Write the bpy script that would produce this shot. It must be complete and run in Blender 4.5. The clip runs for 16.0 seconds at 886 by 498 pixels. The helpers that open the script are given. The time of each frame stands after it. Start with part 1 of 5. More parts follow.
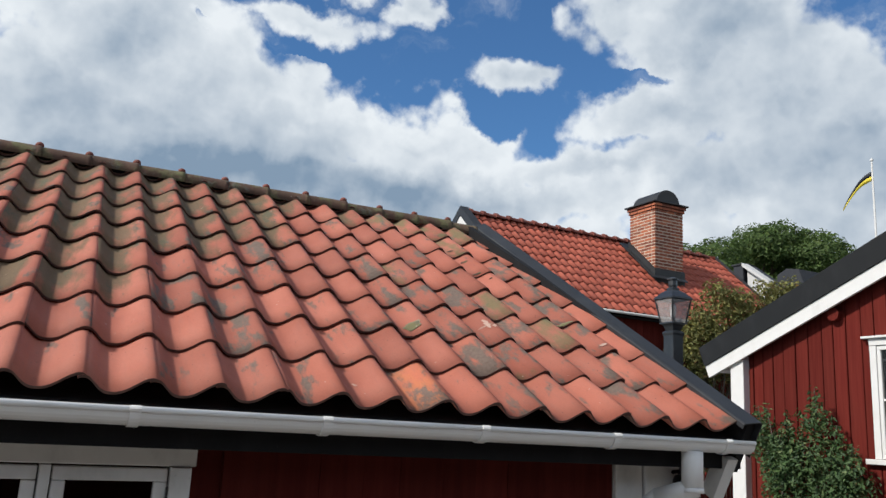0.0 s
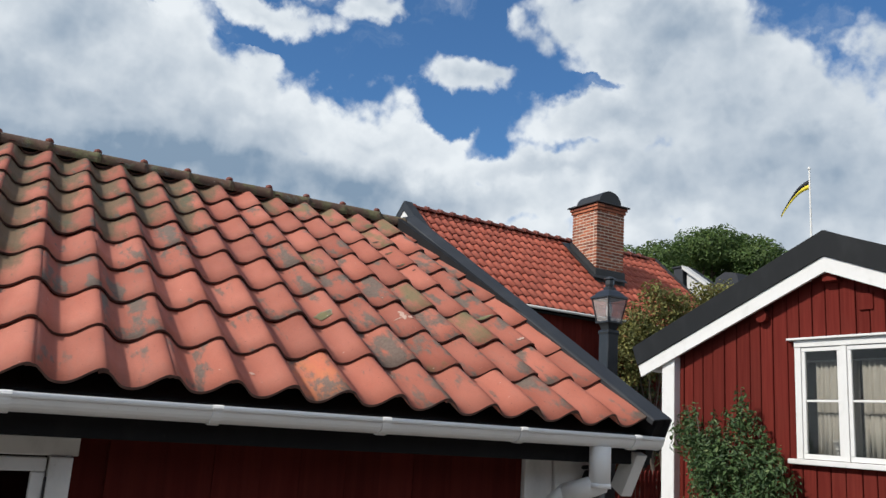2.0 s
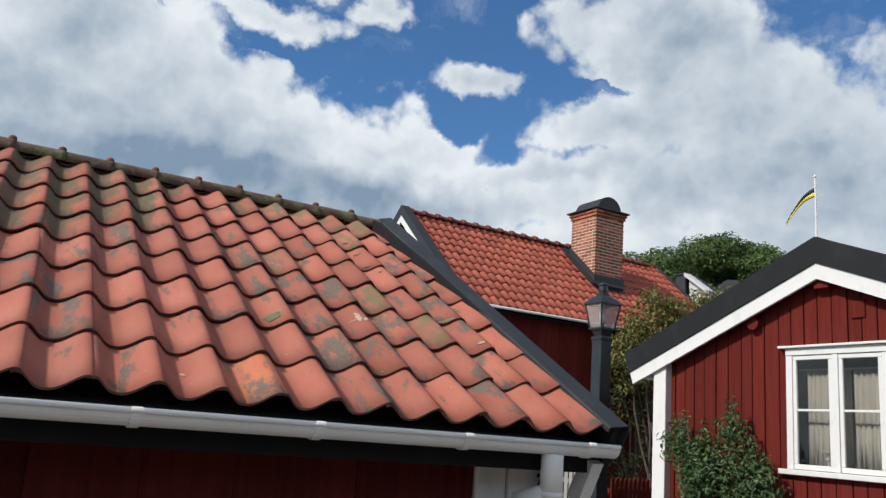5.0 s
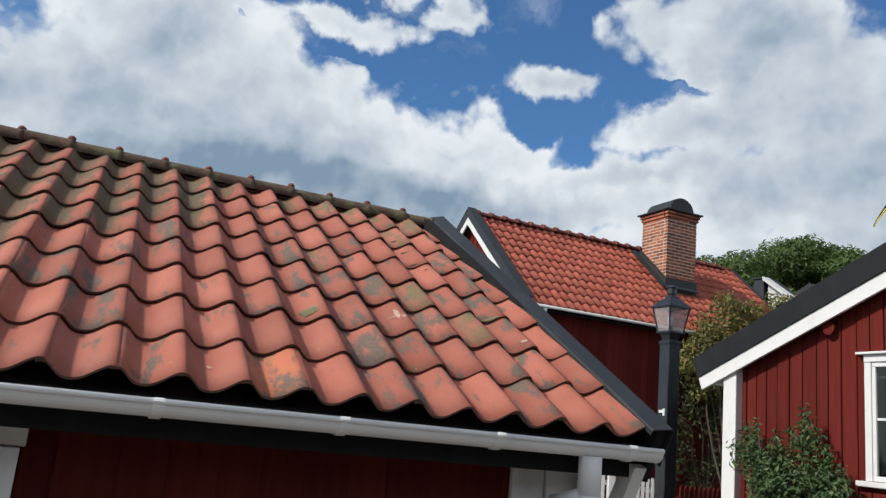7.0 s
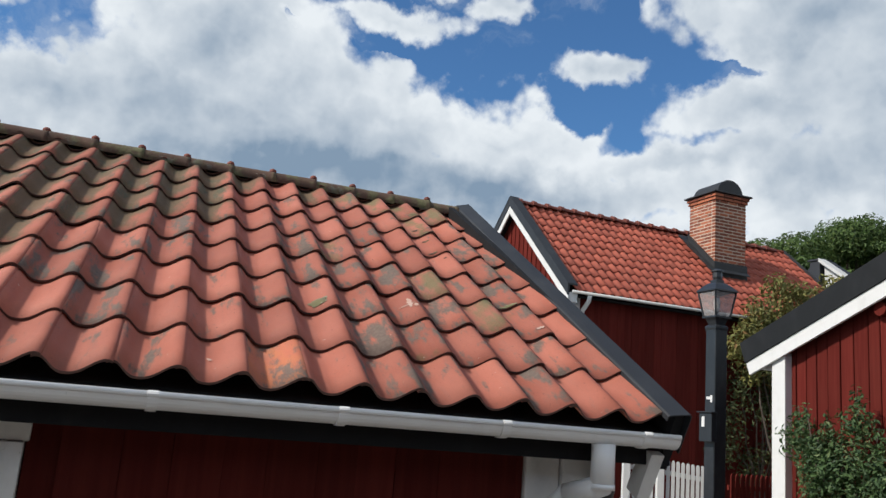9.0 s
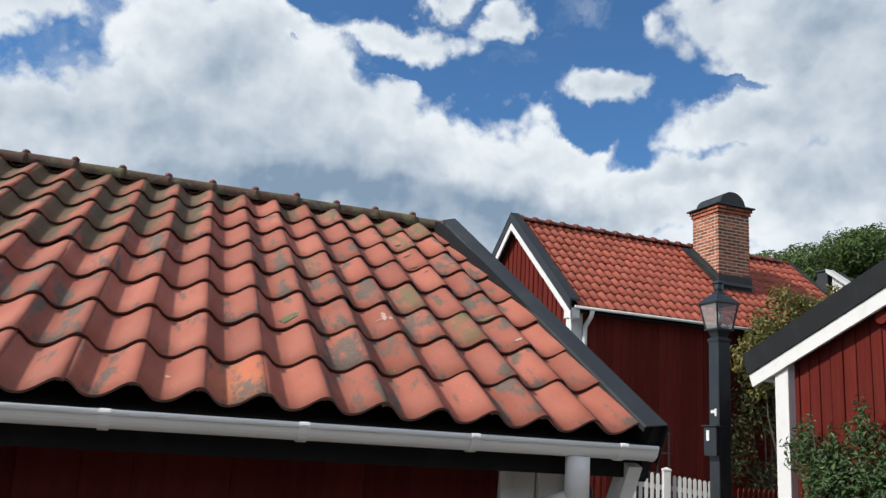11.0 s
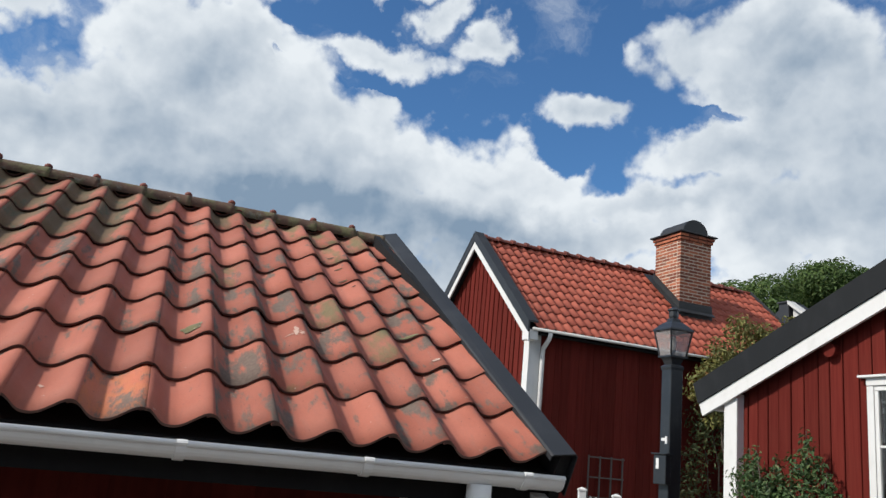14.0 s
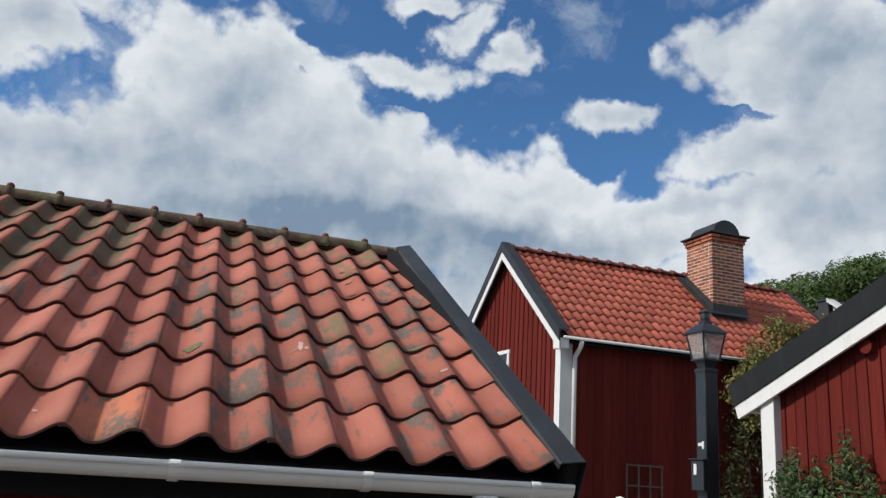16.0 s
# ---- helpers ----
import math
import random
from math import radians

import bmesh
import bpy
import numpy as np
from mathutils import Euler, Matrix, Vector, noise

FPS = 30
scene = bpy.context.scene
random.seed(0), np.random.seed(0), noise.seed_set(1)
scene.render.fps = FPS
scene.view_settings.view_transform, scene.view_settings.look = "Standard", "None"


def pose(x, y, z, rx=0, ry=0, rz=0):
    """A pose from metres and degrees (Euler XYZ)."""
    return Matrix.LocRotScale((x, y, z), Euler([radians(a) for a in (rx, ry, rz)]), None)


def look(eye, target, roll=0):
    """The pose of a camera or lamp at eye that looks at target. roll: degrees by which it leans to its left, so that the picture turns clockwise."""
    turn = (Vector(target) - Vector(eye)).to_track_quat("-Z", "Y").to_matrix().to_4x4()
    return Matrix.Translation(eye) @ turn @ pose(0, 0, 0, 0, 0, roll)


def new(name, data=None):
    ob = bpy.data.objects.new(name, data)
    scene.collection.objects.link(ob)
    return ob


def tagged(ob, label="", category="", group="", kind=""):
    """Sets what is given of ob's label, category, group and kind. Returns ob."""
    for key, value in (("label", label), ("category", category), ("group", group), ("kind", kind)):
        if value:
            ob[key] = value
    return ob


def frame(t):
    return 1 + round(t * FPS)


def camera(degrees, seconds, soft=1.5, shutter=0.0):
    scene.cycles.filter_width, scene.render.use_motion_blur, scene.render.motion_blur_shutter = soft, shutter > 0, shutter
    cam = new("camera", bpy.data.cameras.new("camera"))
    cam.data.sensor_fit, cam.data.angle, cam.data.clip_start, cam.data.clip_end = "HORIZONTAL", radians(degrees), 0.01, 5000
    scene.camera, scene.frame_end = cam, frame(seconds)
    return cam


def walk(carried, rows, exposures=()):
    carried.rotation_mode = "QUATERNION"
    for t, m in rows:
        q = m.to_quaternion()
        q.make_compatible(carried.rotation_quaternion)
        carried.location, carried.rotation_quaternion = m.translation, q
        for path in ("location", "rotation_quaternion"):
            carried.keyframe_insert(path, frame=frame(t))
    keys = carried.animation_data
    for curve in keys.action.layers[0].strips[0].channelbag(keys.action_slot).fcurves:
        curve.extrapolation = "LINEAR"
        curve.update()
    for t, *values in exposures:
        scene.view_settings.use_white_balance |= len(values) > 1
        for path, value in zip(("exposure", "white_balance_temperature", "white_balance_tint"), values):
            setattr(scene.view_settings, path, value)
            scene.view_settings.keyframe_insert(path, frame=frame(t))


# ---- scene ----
cam = camera(56.5, 16.0, soft=1.45)
PATH = [
    (0, (-2.639, -2.654, 1.737), (-1.751, -0.913, 2.162), 3.1),
    (0.5, (-2.597, -2.655, 1.732), (-1.693, -0.923, 2.162), 2.8),
    (1, (-2.556, -2.665, 1.725), (-1.622, -0.949, 2.154), 2.7),
    (1.5, (-2.511, -2.667, 1.726), (-1.542, -0.971, 2.155), 3.1),
    (2, (-2.463, -2.662, 1.729), (-1.468, -0.98, 2.154), 3.8),
    (2.5, (-2.41, -2.653, 1.739), (-1.402, -0.978, 2.164), 4.7),
    (3, (-2.375, -2.681, 1.744), (-1.357, -1.011, 2.161), 5.2),
    (5.5, (-2.158, -2.7, 1.744), (-1.205, -0.999, 2.188), 4.3),
    (6, (-2.113, -2.703, 1.744), (-1.208, -0.977, 2.193), 5.0),
    (6.5, (-2.073, -2.707, 1.737), (-1.213, -0.956, 2.178), 5.4),
    (7, (-2.026, -2.705, 1.738), (-1.208, -0.931, 2.169), 5.6),
    (7.5, (-1.986, -2.724, 1.74), (-1.195, -0.934, 2.149), 5.6),
    (8, (-1.932, -2.725, 1.746), (-1.173, -0.919, 2.148), 5.6),
    (10.5, (-1.704, -2.721, 1.739), (-1.038, -0.882, 2.159), 3.6),
    (11, (-1.659, -2.725, 1.735), (-0.978, -0.898, 2.18), 3.7),
    (11.5, (-1.611, -2.724, 1.735), (-0.89, -0.916, 2.194), 4.0),
    (12, (-1.568, -2.723, 1.74), (-0.807, -0.935, 2.21), 4.7),
    (12.5, (-1.527, -2.729, 1.747), (-0.739, -0.949, 2.207), 5.3),
    (13, (-1.472, -2.708, 1.761), (-0.704, -0.923, 2.234), 6.0),
    (13.5, (-1.43, -2.702, 1.767), (-0.693, -0.906, 2.249), 6.1),
    (14, (-1.393, -2.705, 1.774), (-0.66, -0.91, 2.265), 5.6),
    (14.5, (-1.353, -2.7, 1.775), (-0.628, -0.904, 2.275), 4.9),
    (15, (-1.317, -2.698, 1.778), (-0.608, -0.898, 2.284), 4.4),
    (15.5, (-1.28, -2.698, 1.776), (-0.592, -0.89, 2.286), 4.0),
    (16, (-1.243, -2.697, 1.777), (-0.59, -0.878, 2.293), 3.7),
]
walk(cam, [(t, look(eye, target, roll)) for t, eye, target, roll in PATH],
     exposures=[(0, 0.02), (8, -0.02), (10.5, 0.06), (13, 0.06), (16, -0.12)])

# ---- world, sun ----
SUN_EL, SUN_AZ = 39.0, -88.0          # degrees; azimuth from +y towards +x


def link(nt, a, b):
    nt.links.new(a, b)


def math_node(nt, op, a, b=None, c=None, clamp=False):
    n = nt.nodes.new("ShaderNodeMath")
    n.operation, n.use_clamp = op, clamp
    for i, v in enumerate((a, b, c)):
        if v is None:
            continue
        if isinstance(v, (int, float)):
            n.inputs[i].default_value = v
        else:
            link(nt, v, n.inputs[i])
    return n.outputs[0]


def vec_node(nt, op, a, b=None, scale=None):
    n = nt.nodes.new("ShaderNodeVectorMath")
    n.operation = op
    for i, v in enumerate((a, b)):
        if v is None:
            continue
        if isinstance(v, (tuple, list)):
            n.inputs[i].default_value = v
        else:
            link(nt, v, n.inputs[i])
    if scale is not None:
        n.inputs["Scale"].default_value = scale
    return n.outputs["Value"] if op in ("LENGTH", "DOT_PRODUCT", "DISTANCE") else n.outputs["Vector"]


def noise_node(nt, vector, scale, detail=4.0, rough=0.55, colour=False):
    n = nt.nodes.new("ShaderNodeTexNoise")
    n.inputs["Scale"].default_value = scale
    n.inputs["Detail"].default_value = detail
    n.inputs["Roughness"].default_value = rough
    if vector is not None:
        link(nt, vector, n.inputs["Vector"])
    return n.outputs["Color"] if colour else n.outputs[0]


def ramp(nt, fac, low, high, smooth=True):
    n = nt.nodes.new("ShaderNodeMapRange")
    n.interpolation_type = "SMOOTHSTEP" if smooth else "LINEAR"
    n.inputs["From Min"].default_value, n.inputs["From Max"].default_value = low, high
    link(nt, fac, n.inputs["Value"])
    return n.outputs["Result"]


def mix(nt, fac, a, b, mode="MIX"):
    n = nt.nodes.new("ShaderNodeMix")
    n.data_type, n.blend_type = "RGBA", mode
    if isinstance(fac, (int, float)):
        n.inputs[0].default_value = fac
    else:
        link(nt, fac, n.inputs[0])
    for i, v in ((6, a), (7, b)):
        if isinstance(v, (tuple, list)):
            n.inputs[i].default_value = (*v[:3], 1.0)
        else:
            link(nt, v, n.inputs[i])
    return n.outputs[2]


# cloud banks: azimuth, elevation, half width, half height in degrees
BANKS = [(10.0, 15.5, 17.0, 2.8), (3.8, 24.5, 9.8, 5.1), (3.0, 19.5, 12.0, 4.0), (15.9, 20.1, 14.9, 3.7), (24.3, 19.3, 7.5, 2.4),
         (-7.2, 18.3, 9.0, 3.0), (28.5, 15.8, 22.0, 2.7), (42.3, 21.6, 7.8, 2.2), (44.8, 27.6, 8.2, 4.3),
         (50.5, 22.2, 9.6, 4.3), (-9.8, 24.6, 4.6, 2.6), (-4.0, 13.5, 24.0, 5.0), (56.0, 16.0, 14.0, 9.0), (40.0, 11.0, 34.0, 4.0), (38.2, 18.0, 8.2, 1.4), (46.3, 17.6, 13.3, 3.1)]
# grey undersides: the same, and a depth
BELLIES = [(26.0, 13.5, 11.0, 4.6, 1.05), (15.0, 14.5, 15.0, 5.5, 0.8), (46.5, 26.0, 7.0, 3.6, 0.9), (4.0, 16.0, 22.0, 4.2, 0.72),
           (5.0, 23.0, 10.0, 5.0, 0.75), (48.0, 19.0, 14.0, 2.5, 0.5)]
HOLES = [(10.3, 28.8, 4.6, 1.4), (9.2, 25.4, 1.6, 0.5), (30.6, 29.8, 5.1, 3.5), (30.7, 21.9, 3.5, 1.8), (17.2, 24.6, 4.3, 0.6), (38.7, 24.1, 4.7, 0.5)]
PUFFS = [(-8.5, 27.5, 4.5, 2.2), (-10.8, 25.4, 3.4, 2.4), (19.2, 31.4, 2.4, 0.9), (16.1, 26.9, 6.4, 1.2), (9.6, 24.7, 3.5, 1.3), (24.6, 28.1, 1.8, 1.4), (21.1, 29.9, 1.6, 1.2),
         (31.9, 24.1, 2.8, 1.3), (18.8, 31.2, 3.5, 0.8)]


def build_world():
    world = bpy.data.worlds.new("sky")
    scene.world = world
    world.use_nodes = True
    nt = world.node_tree
    nt.nodes.clear()
    out = nt.nodes.new("ShaderNodeOutputWorld")
    bg = nt.nodes.new("ShaderNodeBackground")
    link(nt, bg.outputs[0], out.inputs[0])
    sky = nt.nodes.new("ShaderNodeTexSky")
    sky.sky_type, sky.sun_disc = "NISHITA", False
    sky.sun_elevation, sky.sun_rotation = radians(SUN_EL), radians(SUN_AZ)
    sky.air_density, sky.dust_density, sky.ozone_density = 1.0, 0.6, 2.0
    blue = vec_node(nt, "MULTIPLY", sky.outputs[0], (0.064, 0.103, 0.136))
    way = nt.nodes.new("ShaderNodeTexCoord").outputs["Generated"]
    wob = noise_node(nt, way, 9.0, 6.0, 0.56, True)
    wob = vec_node(nt, "SUBTRACT", wob, (0.5, 0.5, 0.5))
    bent = vec_node(nt, "ADD", way, vec_node(nt, "SCALE", wob, scale=0.125))
    bent = vec_node(nt, "NORMALIZE", bent)
    sep = nt.nodes.new("ShaderNodeSeparateXYZ")
    link(nt, bent, sep.inputs[0])
    az = math_node(nt, "MULTIPLY", math_node(nt, "ARCTAN2", sep.outputs[0], sep.outputs[1]), 57.296)
    el = math_node(nt, "MULTIPLY", math_node(nt, "ARCSINE", sep.outputs[2]), 57.296)
    at = nt.nodes.new("ShaderNodeCombineXYZ")
    link(nt, az, at.inputs[0]), link(nt, el, at.inputs[1])

    def lump(a, e, w, h):
        d = vec_node(nt, "MULTIPLY", vec_node(nt, "SUBTRACT", at.outputs[0], (a, e, 0)), (1 / w, 1 / h, 0))
        return math_node(nt, "SUBTRACT", 1.0, vec_node(nt, "LENGTH", d))

    body = None
    for b in BANKS:
        one = lump(*b)
        body = one if body is None else math_node(nt, "SMOOTH_MAX", body, one, 0.25)
    puff = None
    for b in PUFFS:
        one = math_node(nt, "MULTIPLY", lump(*b), 0.55)
        puff = one if puff is None else math_node(nt, "MAXIMUM", puff, one)
    # away from the mapped part of the sky the broken cloud goes on at random
    away = ramp(nt, lump(20, 18, 55, 32), 0.05, -0.25)
    rest = math_node(nt, "MULTIPLY_ADD", noise_node(nt, way, 2.2, 3.0), 2.2, -0.95)
    rest = math_node(nt, "ADD", rest, math_node(nt, "MULTIPLY_ADD", away, 3.0, -3.0))
    gap = None
    for b in HOLES:
        one = lump(*b)
        gap = one if gap is None else math_node(nt, "MAXIMUM", gap, one)
    body = math_node(nt, "SUBTRACT", body, math_node(nt, "MULTIPLY", math_node(nt, "MAXIMUM", gap, 0.0), 0.95))
    whole = math_node(nt, "MAXIMUM", math_node(nt, "MAXIMUM", body, puff), rest)
    # rounded heads: smooth cells at three sizes, warped a little, with fine fraying
    def cells(v, scale):
        n = nt.nodes.new("ShaderNodeTexVoronoi")
        n.feature, n.inputs["Scale"].default_value, n.inputs["Smoothness"].default_value = "SMOOTH_F1", scale, 0.35
        link(nt, v, n.inputs["Vector"])
        return n.outputs["Distance"]

    def heads(v):
        w = vec_node(nt, "SUBTRACT", noise_node(nt, v, 22.0, 3.0, 0.55, True), (0.5, 0.5, 0.5))
        v = vec_node(nt, "ADD", v, vec_node(nt, "SCALE", w, scale=0.05))
        h = math_node(nt, "MULTIPLY_ADD", cells(v, 11.0), -0.52, 0.25)
        h = math_node(nt, "ADD", h, math_node(nt, "MULTIPLY_ADD", cells(v, 27.0), -0.30, 0.145))
        return math_node(nt, "ADD", h, math_node(nt, "MULTIPLY_ADD", cells(v, 61.0), -0.13, 0.062))

    here = heads(way)
    sunward = heads(vec_node(nt, "ADD", way, (-0.0125, 0.005, 0.0155)))
    relief = math_node(nt, "SUBTRACT", here, sunward)
    here = math_node(nt, "ADD", here, math_node(nt, "MULTIPLY_ADD", noise_node(nt, way, 24.0, 7.0, 0.58), 0.62, -0.30))
    thick = math_node(nt, "ADD", whole, here)
    cover = ramp(nt, thick, -0.10, 0.24)
    # lit heads and rims, greyer bellies
    wide = noise_node(nt, vec_node(nt, "MULTIPLY", bent, (1.0, 1.0, 1.9)), 4.2, 4.0, 0.5)
    deep = math_node(nt, "MULTIPLY", thick, 1.05, clamp=True)
    belly = math_node(nt, "MULTIPLY_ADD", deep, 1.0, math_node(nt, "MULTIPLY_ADD", wide, 2.6, -1.30))
    for b in BELLIES:
        belly = math_node(nt, "ADD", belly, math_node(nt, "MULTIPLY", math_node(nt, "MAXIMUM", lump(*b[:4]), 0.0), b[4]))
    belly = math_node(nt, "SUBTRACT", belly, math_node(nt, "MULTIPLY", relief, 1.6))
    shade = mix(nt, ramp(nt, belly, -0.15, 1.9, False), (0.885, 0.94, 0.985), (0.245, 0.345, 0.470))
    veil = math_node(nt, "MULTIPLY", ramp(nt, noise_node(nt, vec_node(nt, "MULTIPLY", bent, (1.0, 1.0, 1.8)), 7.0, 7.0, 0.6), 0.50, 0.80), 0.55)
    cover = math_node(nt, "MAXIMUM", cover, veil)
    colour = mix(nt, cover, blue, shade)
    link(nt, colour, bg.inputs[0])
    bg.inputs[1].default_value = 0.92


build_world()
sun = new("sun", bpy.data.lights.new("sun", "SUN"))
sun.data.energy, sun.data.angle, sun.data.color = 4.7, radians(4.0), (1.0, 0.95, 0.88)
away = Vector((math.sin(radians(SUN_AZ)) * math.cos(radians(SUN_EL)), math.cos(radians(SUN_AZ)) * math.cos(radians(SUN_EL)), math.sin(radians(SUN_EL))))
sun.matrix_world = look(away * 60, (0, 0, 0))


# ---- materials ----
def surface(name, paint, rough=0.7, metal=0.0, bump=None, spec=0.5):
    """paint(nt, coords, random) gives the colour socket, or a colour and a height socket for the relief."""
    m = bpy.data.materials.new(name)
    m.use_nodes = True
    nt = m.node_tree
    bsdf = nt.nodes["Principled BSDF"]
    tc = nt.nodes.new("ShaderNodeTexCoord").outputs["Object"]
    info = nt.nodes.new("ShaderNodeObjectInfo").outputs["Random"]
    off = nt.nodes.new("ShaderNodeCombineXYZ")
    for i, k in enumerate((37.0, 71.0, 13.0)):
        link(nt, math_node(nt, "MULTIPLY", info, k), off.inputs[i])
    at = vec_node(nt, "ADD", tc, off.outputs[0])
    colour, height, gloss = paint(nt, at, info)
    link(nt, colour, bsdf.inputs["Base Color"])
    bsdf.inputs["Roughness"].default_value = rough
    bsdf.inputs["Metallic"].default_value = metal
    bsdf.inputs["Specular IOR Level"].default_value = spec
    if gloss is not None:
        link(nt, gloss, bsdf.inputs["Roughness"])
    if height is not None and bump:
        b = nt.nodes.new("ShaderNodeBump")
        b.inputs["Strength"].default_value, b.inputs["Distance"].default_value = bump
        link(nt, height, b.inputs["Height"])
        link(nt, b.outputs[0], bsdf.inputs["Normal"])
    return m


def stretch(nt, at, k):
    return vec_node(nt, "MULTIPLY", at, k)


def worn_paint(base, dirt, amount=0.35, scale=9.0):
    def paint(nt, at, rnd):
        n = noise_node(nt, stretch(nt, at, (1.0, 1.0, 0.6)), scale, 6.0, 0.6)
        c = mix(nt, math_node(nt, "MULTIPLY", ramp(nt, n, 0.45, 0.8), amount), base, dirt)
        fleck = ramp(nt, noise_node(nt, at, 55.0, 3.0), 0.70, 0.76)
        c = mix(nt, math_node(nt, "MULTIPLY", fleck, amount), c, dirt)
        return c, n, None
    return paint


def clay(base, worn, lichen, moss, flake=0.0, algae_shade=0.0):
    def paint(nt, at, rnd):
        tone = noise_node(nt, stretch(nt, at, (1.0, 0.45, 1.0)), 5.0, 5.0)
        c = mix(nt, ramp(nt, tone, 0.25, 0.75), base, worn)
        c = mix(nt, 1.0, c, mix(nt, rnd, (0.80, 0.77, 0.76), (1.13, 1.13, 1.12)), "MULTIPLY")
        grain = noise_node(nt, at, 140.0, 3.0)
        c = mix(nt, 0.22, c, mix(nt, grain, (0.03, 0.02, 0.02), (0.9, 0.55, 0.42)), "OVERLAY")
        # rain-washed streaks down the slope
        wash = noise_node(nt, stretch(nt, at, (1.0, 0.12, 1.0)), 38.0, 4.0, 0.6)
        c = mix(nt, math_node(nt, "MULTIPLY", ramp(nt, wash, 0.50, 0.75), 0.22), c, (0.20, 0.105, 0.085))
        # grey crust in smudges that run down the slope
        crust = noise_node(nt, stretch(nt, at, (1.0, 0.34, 1.0)), 11.5, 7.0, 0.62)
        pick = math_node(nt, "FRACT", math_node(nt, "MULTIPLY", rnd, 7.31))
        low = math_node(nt, "MULTIPLY_ADD", pick, -0.08, 0.80 - lichen)
        crust = ramp(nt, math_node(nt, "SUBTRACT", crust, low), -0.02, 0.085)
        tint = mix(nt, noise_node(nt, at, 60.0, 3.0), (0.048, 0.047, 0.039), (0.145, 0.138, 0.114))
        c = mix(nt, math_node(nt, "MULTIPLY", crust, 0.84), c, tint)
        green = noise_node(nt, stretch(nt, at, (1.0, 0.4, 1.0)), 8.0, 6.0, 0.6)
        green = ramp(nt, math_node(nt, "SUBTRACT", green, 0.78 - moss), -0.04, 0.14)
        c = mix(nt, math_node(nt, "MULTIPLY", green, 0.78), c, mix(nt, grain, (0.060, 0.064, 0.026), (0.165, 0.165, 0.075)))
        if algae_shade:
            # algae plus painted shade, kept to the pan and the tile's upper half
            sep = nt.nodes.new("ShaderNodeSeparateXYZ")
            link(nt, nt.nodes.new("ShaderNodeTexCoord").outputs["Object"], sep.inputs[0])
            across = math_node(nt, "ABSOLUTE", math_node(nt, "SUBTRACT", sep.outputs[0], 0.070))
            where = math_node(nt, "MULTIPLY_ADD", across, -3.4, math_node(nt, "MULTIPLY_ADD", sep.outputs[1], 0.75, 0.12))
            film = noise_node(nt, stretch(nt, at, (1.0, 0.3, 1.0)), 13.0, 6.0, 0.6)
            film = ramp(nt, math_node(nt, "ADD", math_node(nt, "MULTIPLY_ADD", pick, 0.12, film), where), 0.72 - algae_shade, 1.05 - algae_shade)
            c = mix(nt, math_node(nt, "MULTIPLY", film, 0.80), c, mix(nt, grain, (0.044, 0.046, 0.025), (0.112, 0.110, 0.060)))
        # black specks and pale spots
        speck = ramp(nt, noise_node(nt, at, 75.0, 2.0), 0.71, 0.75)
        c = mix(nt, math_node(nt, "MULTIPLY", speck, 0.7), c, (0.035, 0.028, 0.025))
        pale = ramp(nt, noise_node(nt, vec_node(nt, "ADD", at, (5, 3, 1)), 34.0, 3.0), 0.735, 0.765)
        c = mix(nt, math_node(nt, "MULTIPLY", pale, 0.6), c, (0.55, 0.50, 0.42))
        if flake:
            f = ramp(nt, noise_node(nt, stretch(nt, at, (1.4, 0.6, 1)), 22.0, 6.0, 0.7), 0.47, 0.60)
            c = mix(nt, math_node(nt, "MULTIPLY", f, flake), c, (0.44, 0.140, 0.058))
        h = math_node(nt, "ADD", math_node(nt, "MULTIPLY", grain, 0.5), math_node(nt, "ADD", crust, green))
        return c, h, None
    return paint


CLAY, WORN = (0.300, 0.098, 0.065), (0.372, 0.141, 0.101)
M_TILE = surface("clay_tile", clay(CLAY, WORN, 0.13, 0.03), 0.72, bump=(0.25, 0.004), spec=0.3)
M_TILE_SPOTTED = surface("clay_tile_spotted", clay(CLAY, WORN, 0.235, 0.10), 0.76, bump=(0.25, 0.004), spec=0.3)
M_TILE_ALGAE_SHADE = surface("clay_tile_algae_shade", clay(CLAY, WORN, 0.19, 0.11, 0.0, 0.37), 0.8, bump=(0.3, 0.004), spec=0.3)
M_TILE_LICHEN = surface("clay_tile_crusted", clay(CLAY, WORN, 0.264, 0.14), 0.8, bump=(0.3, 0.004), spec=0.3)
M_TILE_MOSS = surface("clay_tile_mossy", clay(CLAY, WORN, 0.20, 0.285), 0.85, bump=(0.4, 0.005))
M_TILE_FLAKE = surface("clay_tile_flaked", clay((0.42, 0.13, 0.07), (0.34, 0.14, 0.09), 0.29, 0.1, 0.75), 0.8, bump=(0.4, 0.004))
M_RIDGE = surface("ridge_clay", clay((0.065, 0.040, 0.028), (0.10, 0.058, 0.04), 0.19, 0.30), 0.92, bump=(0.5, 0.006))
M_RIDGE_FAR = surface("ridge_clay_newer", clay((0.13, 0.036, 0.026), (0.19, 0.055, 0.038), 0.1, 0.0), 0.8, bump=(0.3, 0.004))
# lower tile edges: dirt and the shade under each lap in one dark colour
M_TILE_EDGE = surface("shaded_tile_edge", worn_paint((0.075, 0.036, 0.027), (0.025, 0.018, 0.016), 0.7, 25.0), 0.95, bump=(0.4, 0.003))
M_TILE_FAR = surface("clay_tile_newer", clay((0.335, 0.076, 0.044), (0.40, 0.107, 0.066), 0.06, 0.0), 0.72, bump=(0.2, 0.004))


